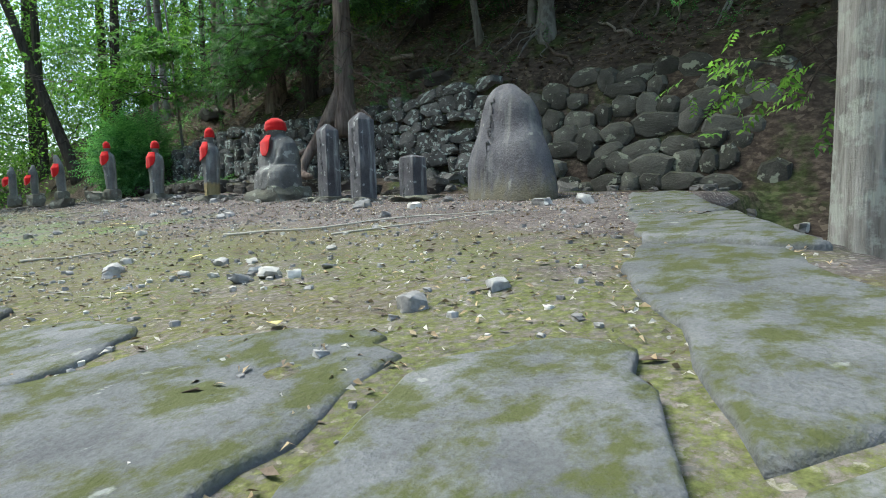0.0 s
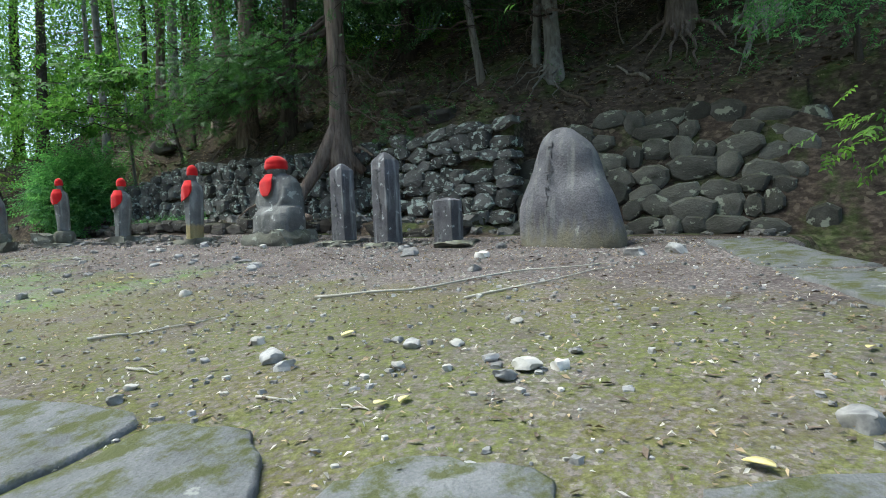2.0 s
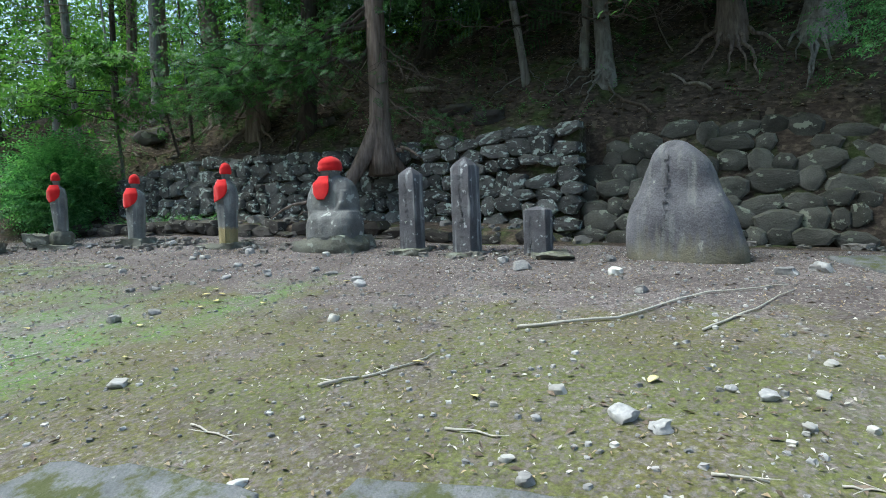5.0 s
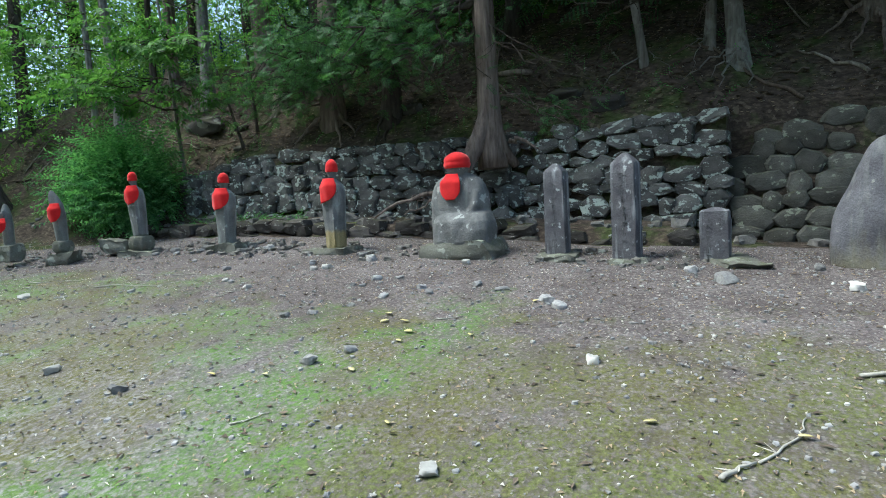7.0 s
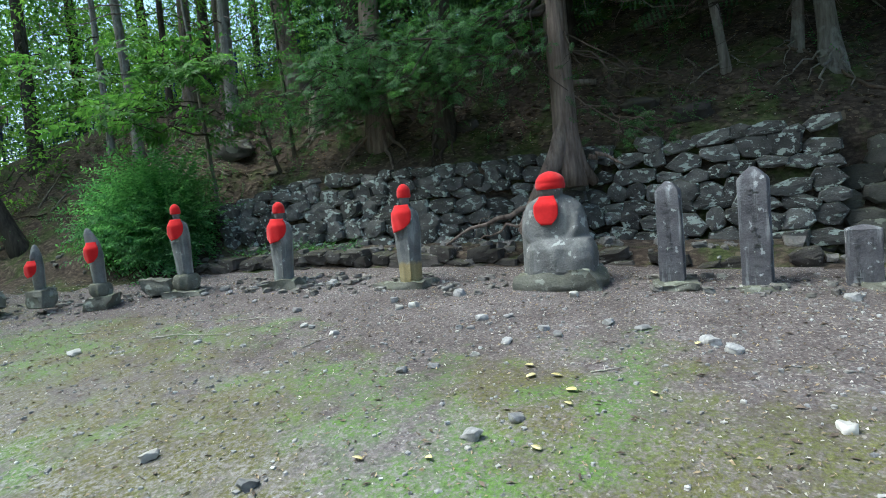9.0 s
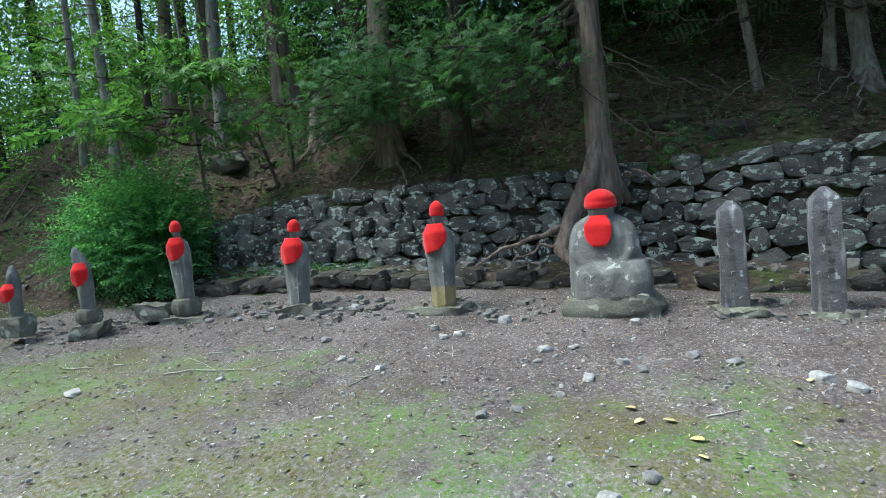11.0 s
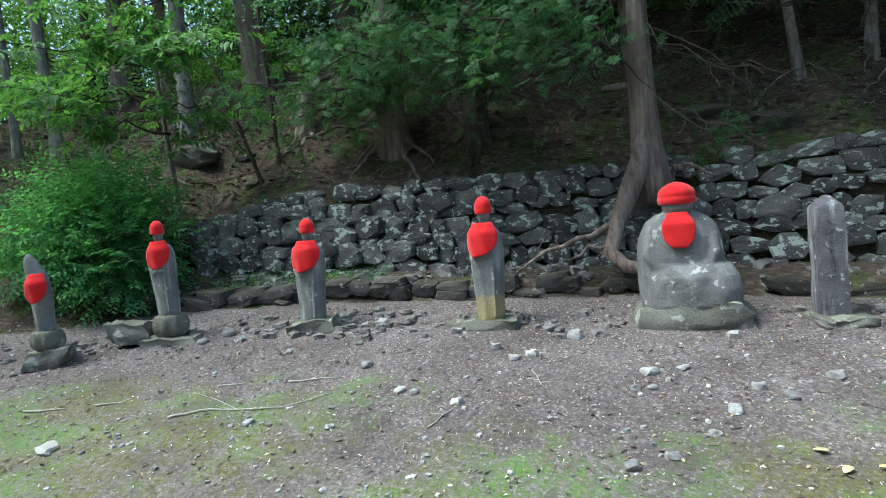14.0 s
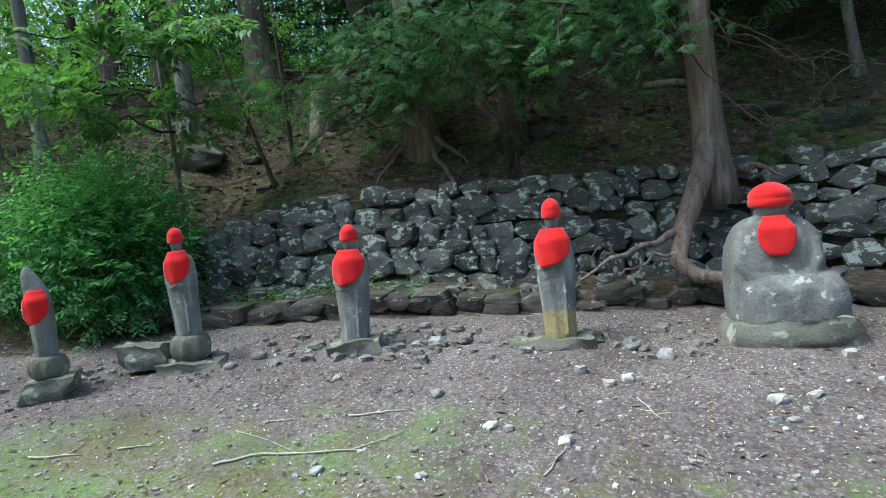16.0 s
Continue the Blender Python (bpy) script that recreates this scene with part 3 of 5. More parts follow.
# from the seated figure northwards
dressed_jizo(-0.30, 2.70, 0.165, 0.92, 0.265, 4, (0, 1.0), True, 1.0, -4, 0.98)
plinth((-0.31, 2.75, 0.11), (0.36, 0.52, 0.15), 6, 11, "flat mossy stone slab under a standing statue")
dressed_jizo(-0.57, 4.10, 0.245, 0.80, 0.25, 10, (1.5, 0.5), False, 2.2, 8, 0.95, 0.30)
plinth((-0.57, 4.10, 0.16), (0.32, 0.38, 0.22), 20, 12, "rough mossy boulder under a standing statue")
dressed_jizo(-0.90, 5.23, 0.395, 0.742, 0.215, 16, (-1.0, -2.0), False, 3.1, 22, 0.80, 0.29)
lotus((-0.90, 5.23, 0.215), 0.128, 0.185, 0, 0.3)
plinth((-0.94, 5.19, 0.155), (0.34, 0.44, 0.15), 30, 13, "flat mossy stone slab under a lotus plinth")
plinth((-1.04, 5.50, 0.29), (0.24, 0.29, 0.17), 30, 14, "empty mossy stone lotus base beside a statue", PLINTH, "empty_base")


def relief_stone(at, tall, wide, deep, turn, lean, seed, broken=False):
    """Boat-shaped stone with a worn figure carved in front of it."""
    bm = bmesh.new()
    rings = []
    for f, ry, rx in ((0, 0.74, 0.9), (0.15, 0.8, 1.0), (0.5, 0.92, 0.95), (0.72, 0.86, 0.85), (0.88, 0.60, 0.66), (0.97, 0.28, 0.5), (1.0, 0.1, 0.3)):
        cy = 0.3 * wide * smooth_step(0.6, 1.0, f) if broken else 0
        rings.append(oval(f * tall, rx * deep / 2, ry * wide / 2, 0, cy, 24, 2.6))
    loft(bm, rings)
    ball(bm, (-0.34 * deep, 0, 0.36 * tall), (0.30 * deep, 0.30 * wide, 0.36 * tall))
    if not broken:
        ball(bm, (-0.5 * deep, 0, 0.74 * tall), (0.34 * deep, 0.17 * wide, 0.11 * tall))
    ob = fused("relief_statue", bm, STATUE, 0.011)
    ob.matrix_basis = pose(*at, *lean, turn)
    return tagged(ob, "broken grey relief stone without a head, pale at its chipped top" if broken else "small boat-shaped relief statue of pale grey stone", "statue", GROUP_STONE)


# three smaller relief stones at the north end
relief_stone((-1.47, 5.87, 0.39), 0.60, 0.165, 0.12, 30, (0, -3), 5, True)
bib((-1.48, 5.875, 0.84), 0.14, 0.21, 0.13, 0.115, 44, (0, -3), 0.3, 4)
lotus((-1.47, 5.87, 0.245), 0.105, 0.155, 0, 0.8)
plinth((-1.48, 5.86, 0.19), (0.25, 0.29, 0.13), 30, 15, "mossy stone slab under a lotus plinth")
relief_stone((-1.73, 6.55, 0.36), 0.51, 0.14, 0.11, 32, (1, -2), 6)
bib((-1.75, 6.55, 0.70), 0.115, 0.17, 0.145, 0.10, 46, (0, -2), 0.3, 5)
plinth((-1.73, 6.55, 0.28), (0.20, 0.23, 0.20), 12, 16, "dark rough stone block under a relief statue")
relief_stone((-1.95, 7.15, 0.36), 0.52, 0.145, 0.11, 32, (0, -1), 7)
bib((-1.97, 7.15, 0.70), 0.12, 0.17, 0.145, 0.10, 42, (0, -1), 0.2, 6)
plinth((-1.95, 7.15, 0.28), (0.20, 0.23, 0.20), -8, 17, "dark rough stone block under a relief statue")


def seated_jizo(at, turn):
    bm = bmesh.new()
    rings = []
    for z, rx, ry, cx in ((0.0, 0.20, 0.31, 0.04), (0.2, 0.19, 0.318, 0.04), (0.4, 0.18, 0.315, 0.04), (0.54, 0.165, 0.30, 0.04), (0.62, 0.15, 0.275, 0.04), (0.68, 0.125, 0.235, 0.04), (0.725, 0.095, 0.165, 0.035), (0.75, 0.07, 0.09, 0.02)):
        ring = oval(z, rx, ry, cx, 0, 40, 3.0)
        rings.append([(x + 0.014 * noise.noise((x * 9, y * 9, q * 9)), y + 0.014 * noise.noise((x * 9 + 5, y * 9, q * 9)), q) for x, y, q in ring])
    loft(bm, rings)
    rings = []
    for z, rx, ry, cx in ((0.0, 0.205, 0.315, -0.06), (0.05, 0.212, 0.32, -0.06), (0.16, 0.21, 0.322, -0.06), (0.25, 0.20, 0.318, -0.055), (0.30, 0.18, 0.30, -0.04), (0.33, 0.165, 0.29, -0.015), (0.36, 0.10, 0.2, 0.0)):
        ring = oval(z, rx, ry, cx, -0.075, 40, 3.6)
        rings.append([(x + 0.02 * noise.noise((x * 8, y * 8, q * 8)), y + 0.018 * noise.noise((x * 8 + 5, y * 8, q * 8)), q) for x, y, q in ring])
    loft(bm, rings)
    ball(bm, (0.0, 0, 0.80), (0.115, 0.118, 0.13))
    for s in (-1, 1):
        tube(bm, [(-0.06, s * 0.225, 0.56), (-0.09, s * 0.235, 0.42), (-0.11, s * 0.18, 0.33), (-0.13, s * 0.05, 0.30)], [0.045, 0.05, 0.05, 0.04], 12)
    ob = fused("seated_jizo_statue", bm, SEATED, 0.012)
    ob.matrix_basis = pose(*at, 0, 0, turn) @ Matrix.Diagonal((0.97, 0.93, 0.93, 1))
    return tagged(ob, "large seated Jizo statue of lichen-spotted grey stone", "statue", GROUP_STONE)


seated_jizo((-0.03, 1.33, 0.18), 4)
cap((-0.03, 1.33, 0.935), 0.124, 0.126, 0.15, 4, (0, 0), 5)
bib((0.0, 1.34, 0.87), 0.215, 0.25, 0.185, 0.29, 2, (0, 0), 0.0, 8)
plinth((-0.06, 1.28, 0.10), (0.50, 0.74, 0.26), 3, 18, "broad mossy stone base under the seated statue")


# ---- steles ----
def stele(at, wide, deep, tall, peak, turn, seed, label, lean=(0, 0)):
    bm = bmesh.new()
    rng = random.Random(seed)
    rings = []
    for z, k in ((-0.08, 1.0), (0.0, 1.0), (0.25, 0.995), (0.5, 0.985), (0.75, 0.98), (1.0, 0.97)):
        ring = []
        for sx, sy in ((-1, -1), (1, -1), (1, 1), (-1, 1)):
            for j in range(5):
                t = j / 5
                ex, ey = {(-1, -1): (-1 + 2 * t, -1), (1, -1): (1, -1 + 2 * t), (1, 1): (1 - 2 * t, 1), (-1, 1): (-1, 1 - 2 * t)}[(sx, sy)]
                corner = 0.94 if j == 0 else 1.0
                x, y = ex * deep / 2 * k * corner, ey * wide / 2 * k * corner
                q = Vector((x * 7, y * 7, z * 5 + seed))
                ring.append((x + 0.010 * noise.noise(q), y + 0.010 * noise.noise(q + Vector((9, 2, 4))), z * (tall - peak) if z > 0 else z))
        rings.append(ring)
    last = rings[-1]
    for k, z in ((0.9, 0.22), (0.55, 0.62), (0.22, 0.93), (0.06, 1.0)):
        rings.append([(p[0] * k, p[1] * k, tall - peak + peak * z + 0.006 * noise.noise((p[0] * 20, p[1] * 20, seed))) for p in last])
    loft(bm, rings)
    for e in bm.edges:
        e.smooth = True
    ob = part("stone_stele", bm, STELE)
    ob.matrix_basis = pose(*at, *lean, turn)
    ob.data.set_sharp_from_angle(angle=radians(38))
    return tagged(ob, label, "stele", "stone steles")


def carved_marks(host, face_x, columns, seed):
    """Worn carved writing, too weathered to read: short strokes, groove shade put into their dark colour."""
    rng = random.Random(seed)
    bm = bmesh.new()
    for y, z0, z1, w in columns:
        z = z1
        while z > z0:
            for _ in range(3):
                upright = rng.random() < 0.5
                hw, hh = (0.0025, w * rng.uniform(0.15, 0.45)) if upright else (w * rng.uniform(0.15, 0.45), 0.0025)
                cy, cz = y + rng.uniform(-0.35, 0.35) * w, z - w / 2 + rng.uniform(-0.35, 0.35) * w
                x = face_x(cy, cz)
                ring = [(x - 0.002, cy - hw, cz - hh), (x - 0.002, cy + hw, cz - hh), (x - 0.002, cy + hw, cz + hh), (x - 0.002, cy - hw, cz + hh)]
                loft(bm, [[(p[0] + 0.010, p[1], p[2]) for p in ring], ring])
            z -= w * 1.25
    return tagged(part("carved_writing", bm, CARVED, host, "worn carved characters, unreadable", False), kind="stuff")


pil_a = stele((0.10, 0.38, 0.02), 0.20, 0.19, 0.88, 0.085, 2, 3, "square grey stone stele with a low pyramid top")
carved_marks(pil_a, lambda y, z: -0.095, [(0.0, 0.15, 0.72, 0.05)], 4)
pil_b = stele((0.12, -0.24, -0.02), 0.22, 0.21, 0.965, 0.10, -3, 7, "tall square grey stone stele with white lichen streaks")
carved_marks(pil_b, lambda y, z: -0.104, [(0.0, 0.2, 0.8, 0.055)], 5)
small = stele((0.22, -0.93, -0.03), 0.23, 0.18, 0.475, 0.03, 0, 9, "short broken grey stone stele, green on one side")
carved_marks(small, lambda y, z: -0.089, [(0.04, 0.1, 0.4, 0.04), (-0.04, 0.15, 0.4, 0.035)], 6)
for x, y, s, k in ((0.08, 0.36, (0.34, 0.46, 0.12), 21), (0.04, -0.25, (0.34, 0.36, 0.08), 22), (0.2, -1.05, (0.34, 0.6, 0.10), 23)):
    plinth((x, y, terrace(x, y) - 0.025), s, 5 * k, k, "low mossy stone footing under a stele")


def memorial_stone(at, turn):
    """Large natural stone, broad at the foot and rounded at the head, with a worn carved column."""
    bm = bmesh.new()
    rings = []
    tall = 1.0
    shape = ((-0.1, -0.51, 0.54), (0.0, -0.51, 0.54), (0.1, -0.51, 0.53), (0.2, -0.50, 0.505), (0.3, -0.485, 0.475), (0.4, -0.46, 0.425), (0.48, -0.435, 0.385), (0.56, -0.405, 0.35), (0.64, -0.365, 0.318), (0.72, -0.33, 0.28), (0.79, -0.295, 0.245), (0.85, -0.272, 0.20), (0.90, -0.25, 0.145), (0.945, -0.215, 0.085), (0.975, -0.175, 0.035), (0.993, -0.135, -0.02), (1.0, -0.10, -0.055))
    for z, lo, hi in shape:
        # lo is the north side, hi the south side
        cy, ry = -(lo + hi) / 2, (hi - lo) / 2
        rx = 0.20 * (1 - 0.55 * max(0, z) ** 2) * (1 if z < 0.93 else 0.75 if z < 0.98 else 0.4)
        ring = oval(z * tall, rx, ry, 0.05 * max(0, z), cy, 48, 2.8)
        ring = [(x + 0.045 * noise.noise((x * 4, y * 4, z * 4)) + 0.022 * noise.noise((x * 13, y * 13, z * 13)), y + 0.045 * noise.noise((x * 3 + 7, y * 3, z * 4)), q) for x, y, q in ring]
        rings.append(ring)
    loft(bm, rings)
    ob = part("memorial_stone", bm, BIGSTONE)
    sub = ob.modifiers.new("soft", "SUBSURF")
    sub.levels = sub.render_levels = 1
    ob.matrix_basis = pose(*at, 0, 0, turn) @ Matrix.Diagonal((1, 0.88, 0.97, 1))
    tagged(ob, "large rounded grey memorial stone with a worn carved column", "memorial stone")
    carved_marks(ob, lambda y, z: -0.213 * (1 - 0.55 * z ** 2) + 0.05 * z, [(0.09, 0.25, 0.86, 0.055)], 8)
    return ob


memorial_stone((0.22, -2.16, -0.04), -6)


# ---- retaining wall, stone by stone ----
def wall_course(host, shapes, y0, y1, foot, top, x_at, height_range, width_range, seed, batter, cap_count, drop=0.03, loose=1.0):
    rng = random.Random(seed)
    z_low = 0.0
    count = 0
    f = 0.0
    while f < 1.0:
        h = rng.uniform(*height_range)
        y = y0 + rng.uniform(-0.1, 0.0)
        while y < y1 and count < cap_count:
            w = rng.uniform(*width_range)
            yc = y + w / 2
            lo, hi = foot(yc), top(yc)
            z = lo + f * (hi - lo) + h / 2 + loose * (rng.uniform(-0.04, 0.04) + 0.11 * noise.noise((yc * 1.4, f * 3, seed)))
            if z - h * 0.3 < hi and rng.random() > drop:
                ob = new("stone", rng.choice(shapes))
                ob.parent = host
                hh = h * rng.choice((1.0, 1.05, 1.1, 1.2, 1.35))
                depth = rng.uniform(0.22, 0.32)
                x = x_at(yc) + batter * (z - lo) / max(0.3, hi - lo) + rng.uniform(-0.02, 0.02)
                ob.matrix_basis = pose(x + depth / 2 - 0.06, yc, z, loose * rng.uniform(-14, 14), rng.uniform(-7, 7), rng.uniform(-6, 6)) @ Matrix.Diagonal((depth, w * rng.uniform(1.08, 1.18), hh * 1.1, 1))
                count += 1
            y += w * rng.uniform(0.93, 1.0)
        f += h / max(0.3, top((y0 + y1) / 2) - foot((y0 + y1) / 2))
    return count


def wall_block(rng, points=8, square=3.4, jag=0.14, dome=0.05, bevel=0.86):
    """A face stone of a dry wall: an irregular outline, a bevelled rim and a nearly flat, faceted face."""
    bm = bmesh.new()
    turn = rng.uniform(0, 1)
    outline = []
    for k in range(points):
        a = 2 * math.pi * (k + turn + rng.uniform(-0.22, 0.22)) / points
        c, q = math.cos(a), math.sin(a)
        r = 0.52 * (abs(c) ** square + abs(q) ** square) ** (-1 / square) * (1 + rng.uniform(-jag, jag * 0.6))
        outline.append((r * c, r * q))
    tilt = rng.uniform(-0.09, 0.09), rng.uniform(-0.09, 0.09)
    made = []
    for x, k in ((0.4, 0.92), (-0.34, 1.0), (-0.45, bevel), (-0.48 - dome * 0.6, bevel * 0.55)):
        made.append([bm.verts.new((x + tilt[0] * y + tilt[1] * z + rng.uniform(-0.025, 0.025), y * k, z * k)) for y, z in outline])
    for a, b in zip(made, made[1:]):
        for k in range(points):
            bm.faces.new((a[k], b[k], b[(k + 1) % points], a[(k + 1) % points]))
    tip = bm.verts.new((-0.49 - dome, rng.uniform(-0.1, 0.1), rng.uniform(-0.1, 0.1)))
    for k in range(points):
        bm.faces.new((made[-1][k], tip, made[-1][(k + 1) % points]))
    bmesh.ops.recalc_face_normals(bm, faces=bm.faces[:])
    return bm


rng = random.Random(4)
ANGULAR = [finish("stone", wall_block(rng, rng.choice((5, 6, 7, 8)), 3.8, 0.17, 0.0, 0.90), WALLSTONE, False) for _ in range(22)]
ROUND = [finish("stone", wall_block(rng, rng.choice((7, 8, 9)), 2.7, 0.17, 0.03, 0.84), BOULDER) for _ in range(22)]
KERB = [finish("stone", wall_block(rng, 7, 3.6, 0.16, 0.0, 0.9), KERBSTONE, False) for _ in range(6)]
for me in ROUND:
    me.set_sharp_from_angle(angle=radians(26))


def backing(name, y0, y1, foot, top, x_at, batter, label, sunk=0.03, earth=LITTER):
    """Packed dark earth and rubble behind the face stones."""
    bm = bmesh.new()
    rings = []
    for y in np.arange(y0, y1 + 0.01, 0.3):
        x, lo, hi = x_at(y) + sunk - 0.09 * smooth_step(-2.6, -4.2, y), foot(y) - 0.2, top(y)
        rings.append([(x, y, lo), (x + batter, y, hi), (x + batter + 0.45, y, hi + 0.1), (x + 0.6 + batter, y, lo)])
    loft(bm, rings)
    bmesh.ops.recalc_face_normals(bm, faces=bm.faces[:])
    return tagged(part(name, bm, earth, None, "", False), label, "wall", kind="structure")


north = backing("wall_north", -0.9, 6.0, lambda y: terrace(wall_x(y) - 0.3, y) + 0.1, wall_top, wall_x, 0.12, "dry-stone retaining wall of dark angular lichened stones")
wall_course(north, ANGULAR, -0.9, 6.0, lambda y: terrace(wall_x(y) - 0.3, y) + 0.10, wall_top, wall_x, (0.11, 0.18), (0.16, 0.36), 11, 0.12, 300, 0.0, 0.7)


def south_top(y):
    return 1.20 - 0.55 * smooth_step(-2.9, -4.7, y) - 0.05 * smooth_step(-1.4, -0.6, y)


def south_x(y):
    return row_x(y) + 1.18 + 0.15 * smooth_step(-1.6, -0.7, y)


south = backing("wall_south", -4.8, -0.7, lambda y: terrace(wall_x(y) - 0.3, y) - 0.02, south_top, south_x, 0.5, "sloping retaining wall of rounded grey boulders", -0.02)
for ya, yb, seed, gone in ((-4.8, -3.5, 22, 0.55), (-3.5, -0.75, 21, 0.05)):
    wall_course(south, ROUND, ya, yb, lambda y: terrace(wall_x(y) - 0.3, y) - 0.02, south_top, south_x, (0.13, 0.21), (0.16, 0.42), seed, 0.5, 280, gone, 0.9)
low = backing("low_kerb_wall", -0.6, 6.6, lambda y: terrace(wall_x(y) - 0.3, y) - 0.08, lambda y: terrace(wall_x(y) - 0.3, y) + 0.08, lambda y: row_x(y) + 0.72, 0.16, "low earth bank with a few sunken dark kerb stones", -0.03, SOIL)
wall_course(low, KERB, -0.6, 6.6, lambda y: terrace(wall_x(y) - 0.3, y) - 0.06, lambda y: terrace(wall_x(y) - 0.3, y) + 0.06, lambda y: row_x(y) + 0.75, (0.10, 0.13), (0.18, 0.36), 31, 0.02, 60, 0.5)
upper = backing("wall_upper", -7.5, -4.35, lambda y: 1.45, lambda y: 2.75, lambda y: 2.95, 0.25, "upper retaining wall of mossy rounded stones")
wall_course(upper, ROUND, -7.5, -4.4, lambda y: 1.5, lambda y: 2.75, lambda y: 2.95, (0.15, 0.2), (0.2, 0.36), 41, 0.25, 140)


# ---- leaves and trees ----
def frond():
    """A flat cypress spray: side twigs set with small scale leaves. Points x along the spray, y across."""
    v, f = [], []
    r = random.Random(7)
    for k in range(9):
        x = 0.03 + 0.033 * k
        for s in (-1, 1):
            reach = (0.145 * (1 - k / 10.5) + 0.012) * r.uniform(0.55, 1.1)
            for j in range(4):
                t0, t1 = j / 4, (j + 1.25) / 4
                a = Vector((x + 0.55 * reach * t0, s * reach * t0, -0.03 * t0))
                b = Vector((x + 0.55 * reach * t1, s * reach * t1, -0.03 * t1 + r.uniform(-0.006, 0.006)))
                w = Vector((0.5, -s * 0.3, 0)).normalized() * 0.0105
                m = (a + b) / 2
                n = len(v)
                v += [a, m - w, b, m + w]
                f.append((n, n + 1, n + 2, n + 3))
    return np.array([tuple(p) for p in v]), np.array(f)


def broad_twig(leaf=0.10, count=9, wild=0.0):
    """A twig with drooping pointed leaves, each folded along its rib."""
    v, f = [], []
    r = random.Random(9)
    for k in range(count):
        x = 0.04 + 0.36 * k / count
        s = -1 if k % 2 else 1
        d = Vector((0.6, s * 0.8, r.uniform(-0.5, 0.05))).normalized()
        side = d.cross(Vector((0, 0, 1))).normalized()
        L = leaf * r.uniform(0.7, 1.15)
        p = Vector((x, 0, 0))
        if wild:
            d = (d + Vector((r.uniform(-1, 1), r.uniform(-1, 1), r.uniform(-0.8, 0.6))) * wild).normalized()
            side = d.cross(Vector((r.uniform(-0.5, 0.5), r.uniform(-0.5, 0.5), 1))).normalized()
            p += Vector((r.uniform(-1, 1), r.uniform(-1, 1), r.uniform(-0.6, 0.6))) * 0.13 * wild
        n = len(v)
        fold = Vector((0, 0, 0.12 * L))
        v += [p, p + d * L * 0.45 - side * L * 0.21 + fold, p + d * L, p + d * L * 0.45 + side * L * 0.21 + fold, p + d * L * 0.5]
        f += [(n, n + 1, n + 2, n + 4), (n, n + 4, n + 2, n + 3)]
    return np.array([tuple(p) for p in v]), np.array(f)


FROND, TWIGLEAF, SMALLTWIG = frond(), broad_twig(0.11, 10), broad_twig(0.055, 14)
LANCETWIG = broad_twig(0.19, 9)
CLUMP = broad_twig(0.08, 18, 1.0)
BIGSPRAY = broad_twig(0.24, 8)


def leaf_mesh(name, template, places, material, seed):
    """places: (position, direction, size). One mesh of many leaves."""
    rng = np.random.default_rng(seed)
    tv, tf = template
    n = len(places)
    verts = np.empty((n, len(tv), 3))
    for k, (p, d, s) in enumerate(places):
        d = Vector(d).normalized()
        side = d.cross(Vector((0, 0, 1)))
        side = side.normalized() if side.length > 1e-3 else Vector((0, 1, 0))
        up = side.cross(d)
        roll = rng.normal(0, 0.5)
        a, b = side * math.cos(roll) + up * math.sin(roll), up * math.cos(roll) - side * math.sin(roll)
        m = np.array([tuple(d), tuple(a), tuple(b)]) * s
        verts[k] = tv @ m + np.array(tuple(p))
    faces = (tf[None] + (np.arange(n) * len(tv))[:, None, None]).reshape(-1, 4)
    me = bpy.data.meshes.new(name)
    me.vertices.add(n * len(tv))
    me.vertices.foreach_set("co", verts.ravel())
    me.loops.add(faces.size)
    me.loops.foreach_set("vertex_index", faces.ravel().astype(np.int32))
    me.polygons.add(len(faces))
    me.polygons.foreach_set("loop_start", np.arange(0, faces.size, 4, dtype=np.int32))
    me.update(calc_edges=True)
    me.materials.append(material)
    return me


def trunk(base, r, tall, lean, bark, parent, rng, flare=1.6, sides=14, name="trunk"):
    pts, rad = [], []
    n = 12
    wob = rng.uniform(0, 50)
    for k in range(n + 1):
        t = (k / n) ** 1.5
        z = -0.25 + (tall + 0.25) * t
        pts.append((base[0] + lean[0] * t + 0.10 * r * 6 * noise.noise((t * 3, wob, 0)) * t, base[1] + lean[1] * t + 0.6 * r * noise.noise((t * 3, wob, 5)) * t, base[2] + z))
        rad.append(r * (1 - 0.55 * t) * (1 + (flare - 1) * math.exp(-max(0, z) / (1.6 * r))))
    bm = bmesh.new()
    tube(bm, pts, rad, sides, 0.22, wob)
    return part(name, bm, bark, parent), pts


def root(start, end, r, bark, parent, rng, sag=-0.05, n=7, hug=True):
    pts = bent(start, end, n, sag, 0.035, rng)
    if hug:
        pts = [Vector((p.x, p.y, max(min(p.z, height(p.x, p.y) + 0.16), height(p.x, p.y) + 0.01))) if k else p for k, p in enumerate(pts)]
    bm = bmesh.new()
    tube(bm, pts, [r * (1 - 0.75 * k / n) for k in range(n + 1)], 8, 0.25, rng.uniform(0, 40))
    return part("root", bm, bark, parent)


